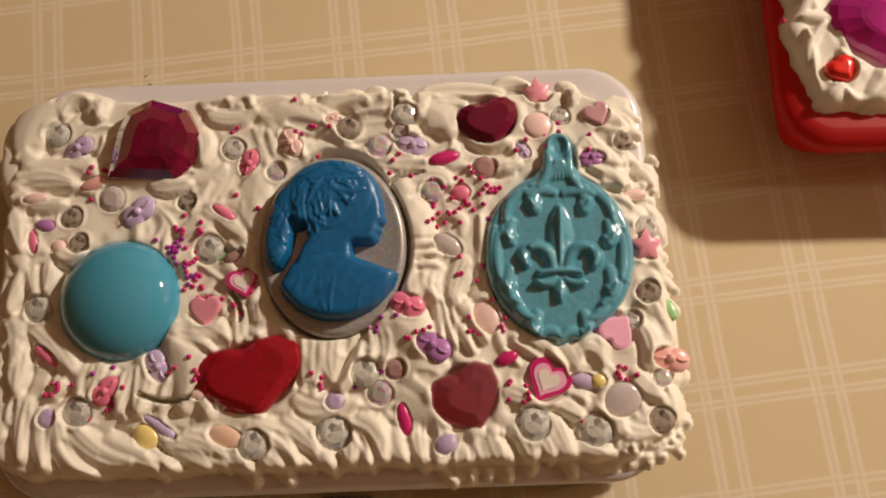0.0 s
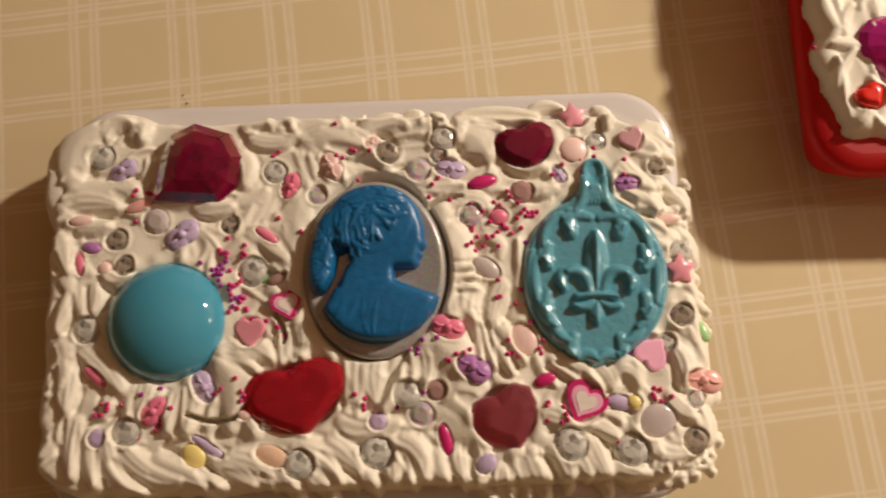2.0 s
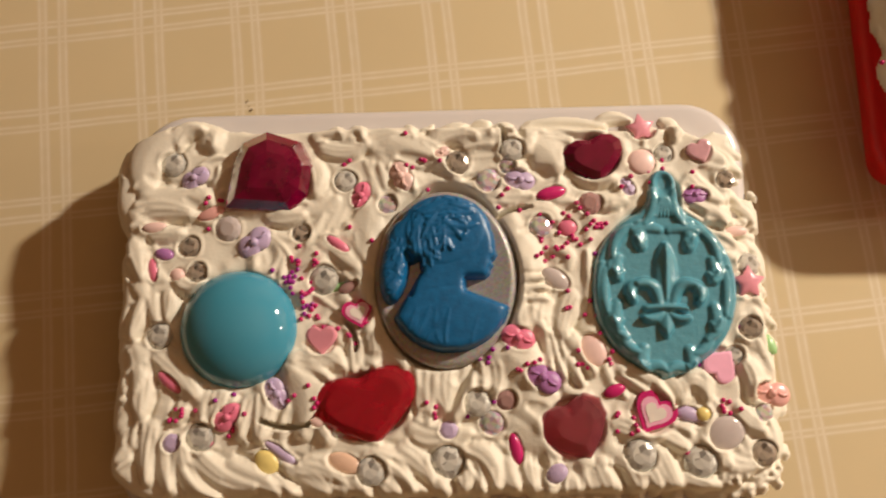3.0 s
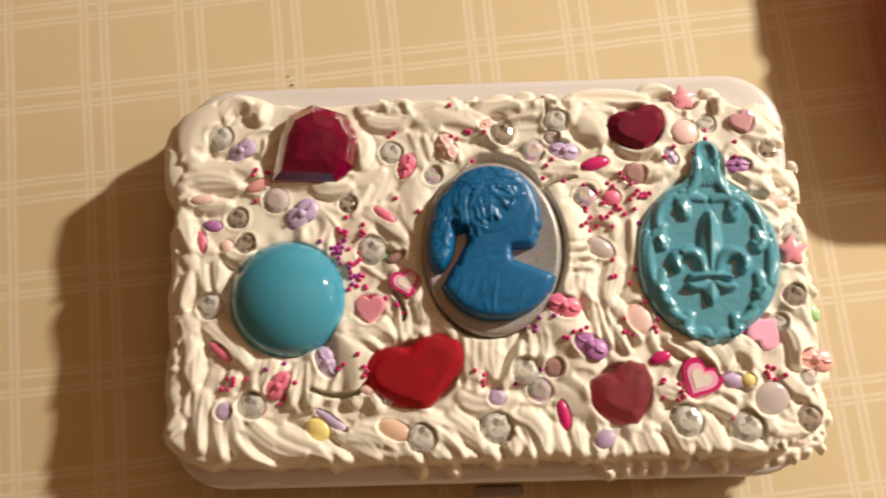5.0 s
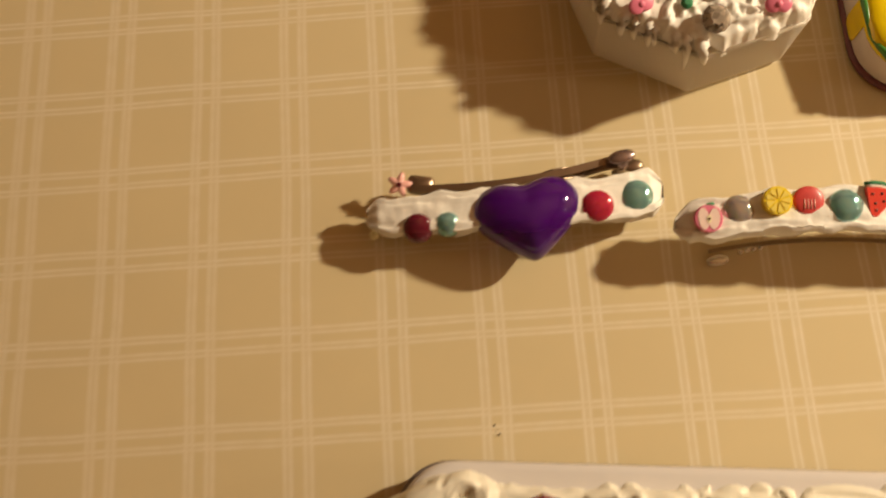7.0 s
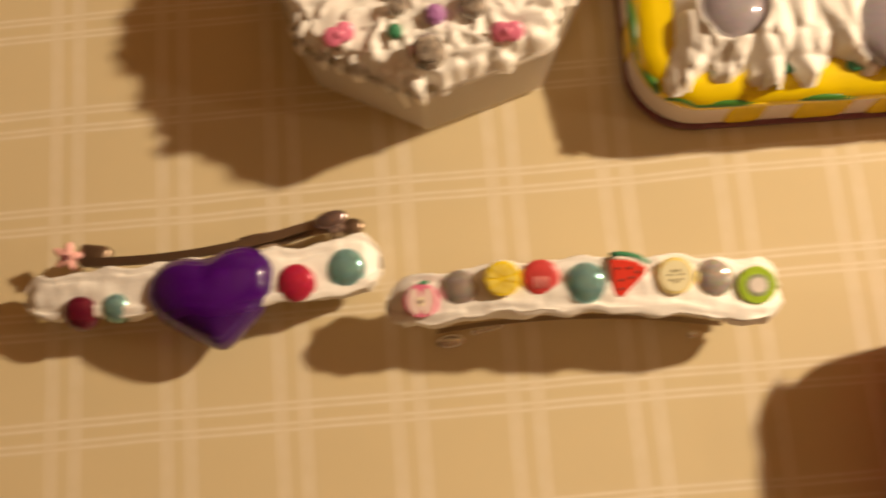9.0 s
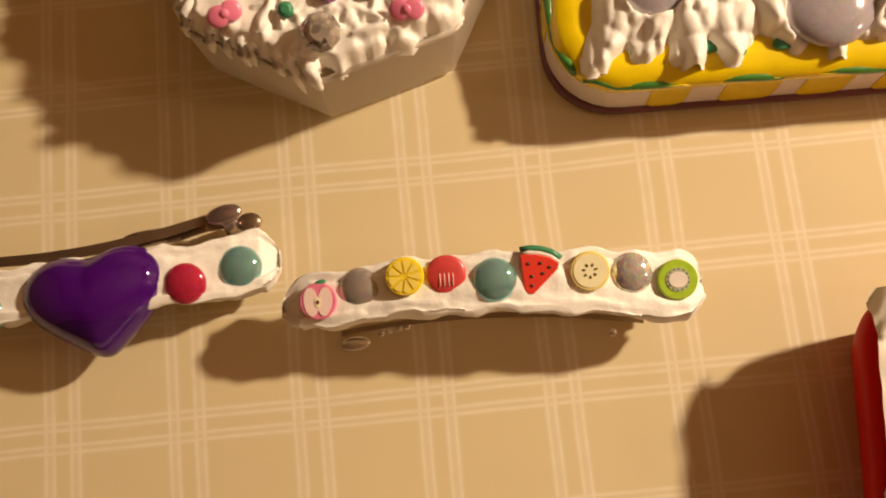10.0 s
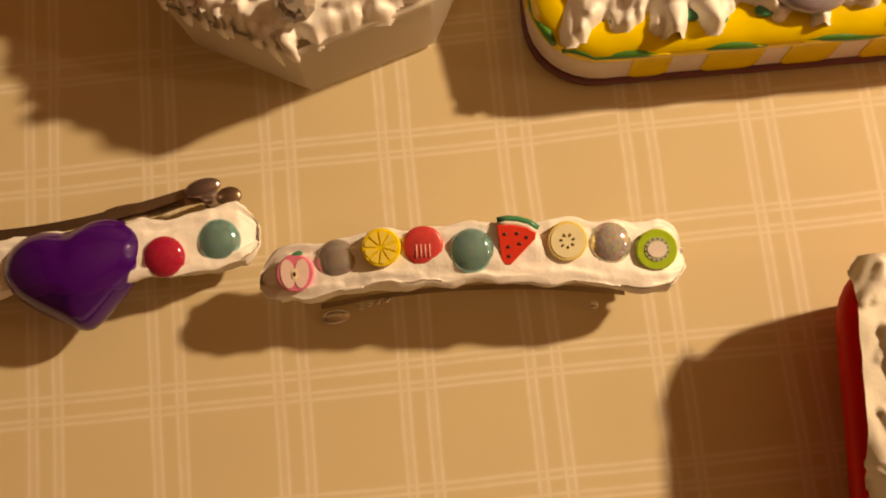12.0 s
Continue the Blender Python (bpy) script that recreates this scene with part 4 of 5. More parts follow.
# lily emblem: a pointed middle petal, two curling side petals, a band and a foot
pd.stroke((0, -3.6), (0, 3), (0, 8.6), 2.7, 1.9, 1.0, 0.1, False, 0.3)
pd.stroke((0, -3.0), (0, 3), (0, 7.4), 0.8, 2.5, 1.0, 0.2)
for s in (-1, 1):
    pd.stroke((s * 1.4, -4.2), (s * 2.2, 1.4), (s * 6.2, 0.0), 1.5, 2.2, 1.0, 0.6)
    pd.stroke((s * 5.6, 0.4), (s * 8.6, -0.8), (s * 7.0, -3.6), 1.5, 2.2, 1.0, 0.4)
    pd.stroke((s * 0.8, -6.2), (s * 2.6, -8.0), (s * 4.8, -7.2), 1.2, 1.9, 1.0, 0.4)
    # curled leaves that hang inside the rim
    for cu, cv, n, w in ((5.2, 10.8, 2.2, 1.7), (10.2, 3.6, 2.2, 1.3), (10.4, -7.0, 2.4, 1.5), (4.9, -16.2, 2.2, 1.5)):
        pd.stroke((s * cu, cv + n), (s * (cu + 0.9), cv), (s * cu, cv - n), w, 1.35, 1.0, 0.75)
        pd.stroke((s * (cu - 0.9), cv - n * 0.4), (s * cu, cv - n * 1.2), (s * (cu + 1.0), cv - n * 0.2), 0.7, 1.8, 1.0, 0.6)
    # scrolls that join the leaves to the rim
    for p in (((1.0, 12.2), (4.0, 13.4), (7.0, 12.0)), ((7.2, 12.6), (11.0, 11.0), (11.4, 6.0)), ((11.6, 5.0), (12.2, 3.0), (10.6, 1.0)), ((13.0, 3.0), (13.6, -1.5), (12.6, -6.0)),
              ((11.6, -5.0), (12.6, -9.0), (8.6, -11.6)), ((9.6, -10.2), (8.6, -14.0), (6.0, -14.6)), ((4.6, -18.6), (2.2, -16.2), (0.0, -18.6)), ((2.4, 21), (1.2, 17), (4.4, 13.4))):
        pd.stroke(*[(s * x, y) for x, y in p], 1.2, 1.1, 1.0, 0.55)
pd.stroke((-4.2, -5.2), (0, -4.6), (4.2, -5.2), 0.9, 2.2, 1.0, 0.8)
pd.stroke((0, -6.4), (0, -8.5), (0, -10.8), 2.0, 1.8, 1.0, 0.15, False, 0.5)
for k in range(5):
    pd.stroke((-1.6 + 0.8 * k, 15.4), (-1.4 + 0.7 * k, 17), (-0.8 + 0.4 * k, 19.6), 0.45, 1.0, 1.0, 0.5)
pd.H = np.where(edge_in > 0, pd.H, 0)
pd.blur(3)
put(pd.mesh("pendant_medallion", 0.0, TEAL_RELIEF, case, 0.05, "glossy teal oval medallion with a raised lily emblem"), 49.2, 3.4, LID + 3.0, -3)

# faceted red stones
f.seat(-37.3, 31.0, 7.8, 7.8, 1.6, 0.5)
put(loft("square_gem", [(-9.8, -8.6), (-8.4, 2.2), (-6.6, 7.0), (-1.4, 10.0), (6.6, 8.0), (9.8, 2.6), (9.0, -4.6), (5.4, -8.8)],
         [(0.86, 0), (1.0, 2.0), (0.95, 3.6), (0.74, 5.6), (0.45, 6.8), (0.2, 7.1)], GEM_RED, case, False, "large dark ruby faceted stone"), -37.3, 31.0, LID + 2.2, -3, 5, 6)


def gem_heart(name, u, v, w, h, turn, m, words, tall=4.2, n=30, table=0.68):
    f.seat(u, v, w * 0.42, h * 0.42, 1.8, 0.5, turn)
    line = heart_line(w, h, n, 0.42)
    put(loft(name, line, [(0.9, 0), (1.0, tall * 0.45), (0.94, tall * 0.68), (table + 0.05, tall * 0.97), (table, tall)], m, case, False, words), u, v, LID + 2.5, turn, 4, 0)


gem_heart("heart_gem", -15.6, -20.8, 23, 17, 14, GEM_SCARLET, "translucent scarlet faceted heart")
gem_heart("heart_gem", 28.5, -26.4, 15.6, 14.5, 24, GEM_PINK, "rose pink faceted heart", 4.2, 14, 0.5)
gem_heart("heart_gem", 35.7, 33.0, 14.5, 11.8, 14, GEM_WINE, "dark wine red faceted heart", 3.8, 18, 0.62)

grain_mesh = None


def sprinkle(u, v, spread, count, hue):
    """A few tiny sugar beads scattered round a spot."""
    global grain_mesh
    for k in range(int(count * 1.4)):
        du, dv = rng.gauss(0, spread * 0.75), rng.gauss(0, spread * 0.75)
        a, c = u + du, v + dv
        iu, iv = int((a - f.u[0]) / f.step), int((c - f.v[0]) / f.step)
        if not (0 <= iu < f.nu and 0 <= iv < f.nv):
            continue
        if grain_mesh is None:
            bm = bmesh.new()
            bmesh.ops.create_icosphere(bm, subdivisions=2, radius=0.56 * MM)
            for face in bm.faces:
                face.smooth = True
            grain_mesh = {}
            for hh in ("magenta", "plum"):
                me = bpy.data.meshes.new("sugar_bead")
                bm.to_mesh(me)
                me.materials.append(HUES[hh])
                grain_mesh[hh] = me
            bm.free()
        ob = new("sugar_bead", grain_mesh[hue])
        ob.parent = case
        put(ob, a, c, LID + max(f.H[iu, iv], 3.2) - f.drop[iu, iv] + 0.12)


sprinkle(-29.9, 11.6, 1.9, 5, "magenta")
sprinkle(-26.8, 11.1, 2.2, 5, "magenta")
sprinkle(-33.1, 7.5, 2.2, 8, "plum")
sprinkle(-31.8, 4.9, 1.9, 5, "plum")
sprinkle(-27.9, 3.6, 1.9, 6, "magenta")
sprinkle(-26.9, 0.4, 2.2, 6, "magenta")
sprinkle(-29.4, 1.1, 1.6, 4, "plum")
sprinkle(-25.1, -2.8, 1.9, 5, "magenta")
sprinkle(-47.6, 25.4, 1.6, 4, "magenta")
sprinkle(-49.5, 21.5, 2.2, 4, "magenta")
sprinkle(-3.1, 31.9, 4.1, 7, "magenta")
sprinkle(-19.0, 33.1, 1.9, 2, "magenta")
sprinkle(27.7, 17.2, 4.1, 13, "magenta")
sprinkle(32.1, 17.7, 3.0, 8, "magenta")
sprinkle(36.5, 17.6, 1.6, 4, "magenta")
sprinkle(25.6, 12.7, 3.0, 6, "magenta")
sprinkle(46.3, 31.7, 3.6, 12, "magenta")
sprinkle(36.1, 12.4, 1.4, 3, "plum")
sprinkle(28.5, 0.0, 3.3, 4, "magenta")
sprinkle(33.9, -10.0, 3.6, 10, "magenta")
sprinkle(39.3, -25.8, 1.9, 5, "magenta")
sprinkle(60.3, -24.0, 2.7, 7, "magenta")
sprinkle(-54.8, -22.0, 2.2, 6, "magenta")
sprinkle(-44.5, -25.3, 1.6, 4, "magenta")
sprinkle(-48.7, -28.7, 1.4, 2, "magenta")
sprinkle(-1.8, -23.5, 2.7, 3, "magenta")
sprinkle(-19.2, 18.0, 1.1, 1, "magenta")
sprinkle(-14.9, 14.0, 1.1, 1, "magenta")
sprinkle(16.2, 23.4, 2.2, 3, "magenta")
sprinkle(51.2, -31.7, 0.5, 1, "magenta")
sprinkle(12.1, -21.5, 3.6, 4, "plum")
sprinkle(12.0, -10.6, 2.2, 4, "plum")
sprinkle(19.7, -14.5, 2.7, 4, "magenta")
sprinkle(55.7, 30.0, 2.7, 2, "magenta")
sprinkle(-16.5, -6.1, 2.7, 3, "magenta")
sprinkle(-27.0, -19.2, 1.9, 3, "magenta")
sprinkle(62.9, -4.1, 2.2, 4, "plum")
sprinkle(55.3, -13.7, 2.2, 3, "plum")
sprinkle(-44.0, -17.5, 1.6, 2, "plum")
sprinkle(-32.5, -19.1, 1.1, 2, "magenta")

f.H = np.where(f.B > 0.5, np.maximum(f.H, 0.4), f.H)
f.mesh("whipped_clay", LID - f.drop, CLAY, case, 0.08, "off-white whipped clay in peaks and ridges")

# ---------------------------------------------------------------- hair barrettes


def bar_clay(name, length, half, thick, bend, arch, parent, seed, z0, flare=0.0):
    """A strip of clay spread along an arched clip, with pressed ridges along its edges."""
    ns, nr = 190, 44
    verts, faces = [], []
    r2 = random.Random(seed)
    ph = [r2.uniform(0, 6) for _ in range(8)]
    for i in range(ns + 1):
        q = -1 + 2 * i / ns
        x = q * length / 2
        capk = max(0.06, min(1.0, (1 - abs(q)) * length / 2 / 3.4)) ** 0.5
        cy, cz = bend * (1 - q * q), z0 + arch * (1 - q * q)
        wob = 0.35 * math.sin(x * 0.33 + ph[0]) + 0.25 * math.sin(x * 0.71 + ph[1])
        for j in range(nr):
            a = 2 * math.pi * j / nr
            ca, sa = math.cos(a), math.sin(a)
            y = math.copysign(abs(ca) ** 0.62, ca) * half * capk * (1 + flare * q) + (flare * 5 * max(q, 0) if ca > 0 else 0)
            z = math.copysign(abs(sa) ** 0.7, sa) * thick * capk
            ridge = 0.8 * math.sin(7 * a + 0.12 * x + ph[2]) + 0.5 * math.sin(11 * a - 0.25 * x + ph[3])
            lump = 0.9 * noise.noise((x * 0.16, y * 0.35, z * 0.4 + seed)) + 0.4 * noise.noise((x * 0.5, y * 0.6, z + seed))
            edge_up = 1.3 * abs(ca) ** 3 if sa > -0.2 else 0
            verts.append((x + 0.5 * lump, cy + y + (ridge * 0.5 + wob + lump * 0.6) * abs(ca), cz + z + edge_up + (ridge * 0.35 + lump * 0.5) * (0.4 + 0.6 * abs(sa))))
    for i in range(ns):
        for j in range(nr):
            a, c = i * nr + j, i * nr + (j + 1) % nr
            faces.append((a, a + nr, c + nr, c))
    faces += [tuple(range(nr)), tuple(ns * nr + j for j in range(nr))[::-1]]
    return build(name, verts, faces, CLAY_WHITE, parent, True, "white whipped clay strip")


def clip_strip(name, pts, width, parent, label=""):
    """A bent strip of sheet steel through those points, lying flat."""
    verts, faces = [], []
    for k, (x, y, z) in enumerate(pts):
        for dy, dz in ((-width / 2, 0), (width / 2, 0), (width / 2, 0.6), (-width / 2, 0.6)):
            verts.append((x, y + dy, z + dz))
    for k in range(len(pts) - 1):
        for j in range(4):
            a, c = k * 4 + j, k * 4 + (j + 1) % 4
            faces.append((a, c, c + 4, a + 4))
    faces += [(0, 3, 2, 1), tuple(len(verts) - 4 + j for j in range(4))]
    return build(name, verts, faces, METAL, parent, False, label)


def disc(name, r, h, m, parent, label="", n=32, smooth=False):
    return loft(name, circle(r, n), [(0.95, 0), (1.0, 0.15 * h), (1.0, 0.8 * h), (0.94, h)], m, parent, smooth, label)


def seeds(parent, n, r, z, size, material=None, name="seed"):
    for k in range(n):
        a = 2 * math.pi * (k + 0.3) / n
        put(puffy(name, circle(size * 1.5, 8, size), size, material or HUES["seed"], parent, "", 2), r * math.cos(a), r * math.sin(a), z, math.degrees(a))


fruit = thing("fruit_barrette", pose(0.0877, 0.0415, 0, 0, 0, -3.4),
              "hair barrette with white clay, fruit slices and glitter beads", "hair barrette", "barrettes")
bar_clay("clay_strip", 80, 5.4, 2.7, 2.6, 3.6, fruit, 4, 10.2, 0.14)
clip_strip("clip_bar", [(-36 + 72 * k / 18, -0.4 + 2.2 * (1 - (k / 9 - 1) ** 2), 5.4 + 3.4 * (1 - (k / 9 - 1) ** 2)) for k in range(19)], 3.0, fruit, "tarnished steel clip bar")
clip_strip("spring_bar", [(-30 + 60 * k / 14, -4.2 + 2.0 * (1 - (k / 7 - 1) ** 2), 2.2 + 2.6 * (1 - (k / 7 - 1) ** 2)) for k in range(15)], 1.0, fruit, "thin steel spring bar")
put(puffy("latch_tab", circle(3.0, 18, 1.5), 0.9, METAL_BRIGHT, fruit, "pale metal latch tab"), -27.4, -6.2, 0.6, 6)
for k in range(4):
    put(puffy("latch_rivet", circle(0.8, 10), 0.8, METAL_BRIGHT, fruit), -22 + 1.7 * k, -4.6 + 0.4 * k, 2.8)
put(puffy("latch_rivet", circle(0.9, 10), 0.8, METAL_BRIGHT, fruit), 24, -6.2, 1.4)


def top_of_strip(u, length, z0, arch, thick):
    q = u / (length / 2)
    return z0 + arch * (1 - q * q) + thick - 0.1


def slice_on(u, v, name, r, h, m, label, turn=0.0):
    ob = disc(name, r, h, m, fruit, label)
    return put(ob, u, v, top_of_strip(u, 80, 10.2, 3.6, 2.7), turn, 10, 0)


apple = slice_on(-32.6, 0.7, "apple_slice", 3.5, 1.5, HUES["pink"], "apple slice with a pink-red skin")
for side in (-1, 1):
    put(loft("flesh", circle(1.35, 22, 2.7), [(1, 0), (1, 0.2)], HUES["blush"], apple, False), side * 1.28, -0.1, 1.45, side * -6)
put(loft("core", circle(0.55, 12, 0.95), [(1, 0), (1, 0.15)], HUES["cream"], apple, False), 0, -0.2, 1.62)
put(puffy("pip", circle(0.3, 10, 0.45), 0.2, HUES["darkred"], apple, "brown apple pip", 2), 0, -0.2, 1.74)
put(puffy("leaf", circle(1.3, 10, 0.6), 0.5, HUES["rind"], apple, "small green leaf"), 0.4, 3.4, 1.0, 20)
put(puffy("glitter_bead", circle(4.1, 28), 3.0, HUES["grey"], fruit, "clear grey glitter bead", 7), -24.8, 2.8, 13.2, 0, 8)
lemon = slice_on(-16.2, 4.4, "lemon_slice", 3.6, 2.0, HUES["lemon"], "bright yellow lemon slice")
for k in range(9):
    a = 2 * math.pi * k / 9
    wedge = [(0.5 * math.cos(a), 0.5 * math.sin(a)), (2.9 * math.cos(a - 0.27), 2.9 * math.sin(a - 0.27)), (3.05 * math.cos(a), 3.05 * math.sin(a)), (2.9 * math.cos(a + 0.27), 2.9 * math.sin(a + 0.27))]
    build("segment", [(x, y, 2.0) for x, y in wedge] + [(x, y, 2.2) for x, y in wedge],
          [(4, 5, 6, 7), (0, 1, 5, 4), (1, 2, 6, 5), (2, 3, 7, 6), (3, 0, 4, 7)], HUES["lemon_pale"], lemon, False)
berry = put(puffy("strawberry_slice", heart_line(7.4, 8.0, 30, 0.88), 1.7, HUES["berry"], fruit, "red strawberry slice", 5, 0.6), -8.5, 4.3, 15.6, 0, 10)
for k in range(4):
    put(tube("streak", [(0, -1.2, 0), (0, 1.2, 0)], 0.16, HUES["salmon"], berry, 6), -1.2 + 0.8 * k, -0.8, 1.66)
put(puffy("glitter_bead", circle(4.3, 28), 3.2, HUES["teal"], fruit, "translucent light blue glitter bead", 7), 0.4, 3.0, 15.2, 0, 8)
melon = put(loft("melon_wedge", [(-3.7, 3.0), (-2.0, -3.4), (-1.2, -4.0), (-0.2, -3.8), (3.6, 1.4), (3.6, 2.6), (1.8, 3.3), (-1.0, 3.5)], [(0.96, 0), (1, 0.3), (1, 1.6), (0.95, 1.9)], HUES["melon"], fruit, False,
                 "red watermelon wedge with green rind"), 8.4, 3.9, 15.4, -10, 10)
put(tube("pith", [(-3.7, 3.2, 0), (-2, 3.7, 0), (0, 3.8, 0), (2, 3.5, 0), (3.7, 2.7, 0)], 0.55, HUES["white"], melon), 0, 0, 1.1)
put(tube("rind", [(-3.8, 3.9, 0), (-2, 4.5, 0), (0, 4.6, 0), (2, 4.3, 0), (3.9, 3.4, 0)], 0.65, HUES["rind"], melon), 0, 0, 1.0)
for x, y in ((-2, 1.6), (0.2, 2.0), (2.0, 1.5), (-1.0, -0.6), (0.9, 0.2), (-0.7, -2.3)):
    put(puffy("seed", circle(0.42, 8, 0.3), 0.3, HUES["seed"], melon, "", 2), x, y, 1.85)
banana = slice_on(18.0, 4.0, "banana_slice", 3.7, 1.5, HUES["yellow"], "pale yellow banana slice")
put(loft("flesh", circle(3.1, 24), [(1, 0), (1, 0.15)], HUES["cream"], banana, False), 0, 0, 1.5)
seeds(banana, 7, 1.15, 1.62, 0.24, HUES["pip"])
put(puffy("glitter_bead", circle(4.0, 28), 3.0, HUES["sparkle"], fruit, "clear bead with coloured glitter flakes", 7), 26.0, 3.5, 13.8, 0, 8)
kiwi = slice_on(34.4, 2.0, "kiwi_slice", 3.8, 1.6, HUES["kiwi"], "green kiwi slice with a white heart")
put(loft("seed_ring", circle(2.25, 24), [(1, 0), (1, 0.12)], mat("grey_green_clay", (0.42, 0.46, 0.30), 0.4), kiwi, False), 0, 0, 1.6)
seeds(kiwi, 14, 2.0, 1.7, 0.13)
put(loft("kiwi_heart", circle(1.75, 20, 1.5), [(1, 0), (1, 0.2)], HUES["white"], kiwi, False), 0, 0, 1.65)


heart_bar = thing("heart_barrette", pose(0.0085, 0.0535, 0, 0, 0, 0.8),
                  "hair barrette with white clay and a big violet resin heart", "hair barrette", "barrettes")
bar_clay("clay_strip", 77, 5.2, 2.6, -1.6, 3.0, heart_bar, 9, 6.4, 0.12)
clip_strip("clip_bar", [(-34 + 68 * k / 18, 1.4 - 1.4 * (1 - (k / 9 - 1) ** 2), 2.2 + 2.6 * (1 - (k / 9 - 1) ** 2)) for k in range(19)], 5, heart_bar, "tarnished steel clip bar")
clip_strip("spring_bar", [(-26 + 55 * k / 16, 6.7 + 0.065 * k * k / 4 - 1.8 * math.sin(math.pi * k / 16), 7.4 + 1.6 * math.sin(math.pi * k / 16)) for k in range(17)], 2.0, heart_bar, "dark steel spring bar")
clip_strip("spring_plate", [(8 + 22 * k / 8, 6.9 + 0.34 * k, 7.0 + 0.9 * math.sin(k * 1.3)) for k in range(9)], 3.2, heart_bar, "tarnished steel spring plate")
put(puffy("heart_cabochon", heart_line(28.2, 23.0, 60, 0.48), 8.0, GEM_PURPLE, heart_bar, "large glossy violet resin heart", 10, 0.08), 3.0, -4.2, 8.2, 6, 10)
put(puffy("round_bead", circle(3.9, 26), 2.6, HUES["darkred"], heart_bar, "dark garnet round bead", 7), -25.2, -4.6, 9.2, 0, 28)
put(puffy("round_bead", circle(3.3, 26), 3.0, HUES["teal"], heart_bar, "dull teal glitter bead", 7), -17.5, -4.2, 9.2, 0, 28)
put(puffy("round_bead", circle(4.1, 26), 2.4, HUES["hotpink"], heart_bar, "raspberry red round bead", 7), 20.7, -3.1, 10.4, 0, 12)
put(puffy("round_bead", circle(4.4, 26), 3.4, HUES["teal"], heart_bar, "light blue glitter bead", 7), 31.0, -0.8, 8.4, 0, 8)
put(tube("latch_post", [(0, 0, 0), (0, 0.4, 4.0), (0, 0.8, 7.6)], [2.0, 1.8, 1.7], PINK_METAL, heart_bar), 28.8, 8.8, 2.4)
put(puffy("latch_cap", circle(3.7, 24, 1.9), 1.3, PINK_METAL, heart_bar, "dull pinkish steel latch cap", 4), 28.6, 10.0, 9.6, 10)
put(puffy("latch_plate", circle(2.6, 18, 2.0), 1.2, METAL, heart_bar, "steel latch plate", 4), 32.4, 9.2, 4.6)
put(puffy("hinge_block", round_rect(7, 5, 1.4, 4), 2.6, METAL, heart_bar, "tarnished hinge block", 3, 0.6), -24.0, 8.2, 5.0, -12)
flower = put(puffy("flower_charm", [(3.5 * (0.75 + 0.25 * math.cos(5 * 2 * math.pi * k / 30)) * math.cos(2 * math.pi * k / 30), 3.5 * (0.75 + 0.25 * math.cos(5 * 2 * math.pi * k / 30)) * math.sin(2 * math.pi * k / 30)) for k in range(30)],
                   1.6, HUES["salmon"], heart_bar, "small pink flower", 4), -29.4, 8.6, 6.8, 0, 20)
put(puffy("flower_centre", circle(0.7, 10), 0.6, HUES["darkred"], flower), 0, 0, 1.4)
put(puffy("pearl_bead", circle(1.3, 14), 2.2, HUES["cream"], heart_bar, "small cream bead", 5), -37.2, -3.4, 2.2)


# ---------------------------------------------------------------- red box
red_box = thing("red_box", pose(0.1942, -0.0097, 0, 0, 0, -6), "red plastic box topped with cream clay and a magenta heart gem", "decorated box")
slab("body", 92, 84, 12, [(7.0, 0.1), (6.0, 0.8), (5.0, 3), (2.6, 9), (0.6, 14.5), (0.0, 17), (0.5, 18.6), (1.8, 19.7), (4.5, 20.2)], RED_PAINT, red_box, "glossy red plastic body")
g = Field(90, 82, 0.42)
rs = inside_rect(g.U - 0.5, g.V - 2.2, 83, 73, 10) + 2.2 - 2.4 * np.clip((-18 - g.V) / 10, 0, 1) + (3.0 + 1.6 * np.clip(-g.U / 20, 0, 1)) * np.clip(g.V / 10, 0, 1) + 1.6 * smooth_noise(g.U, g.V, 11, 21)
g.B = 3.2 * np.sqrt(1 - (1 - np.clip(rs / 3, 0, 1)) ** 2)
g.H = g.B * (0.9 + 0.1 * smooth_noise(g.U, g.V, 7, 22))
for k in range(260):
    u, v = rng.uniform(-42, 41), rng.uniform(-36, 36)
    a = (1.5 if abs(u) > 26 else 0.1) + rng.gauss(0, 0.5)
    n, bend = rng.uniform(6, 14), rng.gauss(0, 2)
    c, s = math.cos(a), math.sin(a)
    g.stroke((u - c * n / 2, v - s * n / 2), (u - s * bend, v + c * bend), (u + c * n / 2, v + s * n / 2), rng.uniform(1.0, 2.6), rng.uniform(0.8, 2.0), 0.92, 0.3, False, 0.4)
g.H = np.where(rs > -0.8, g.H, 0)
g.blur(1)
g.seat(-21.2, -15.6, 11.0, 10.6, 0.8, 0.8)
g.seat(-33.5, -25.4, 3.2, 3.2, 2.0, 0.4)
g.mesh("whipped_clay", 20.0, CLAY, red_box, 0.08, "cream whipped clay ring")
put(loft("heart_gem", heart_line(26, 24, 24, 0.15), [(0.92, 0), (1.0, 2.0), (0.9, 3.4), (0.6, 5.4), (0.5, 5.7)], GEM_MAGENTA, red_box, False, "large magenta faceted heart"), -21.2, -15.6, 20.6, 12, 3, 3)
put(loft("heart_charm", heart_line(7.0, 6.6, 24, 0.4), [(0.95, 0), (1, 0.8), (0.92, 1.6), (0.6, 2.3), (0.4, 2.4)], RED_MATT, red_box, False, "small glossy red heart"), -33.5, -25.4, 22.6, 30)
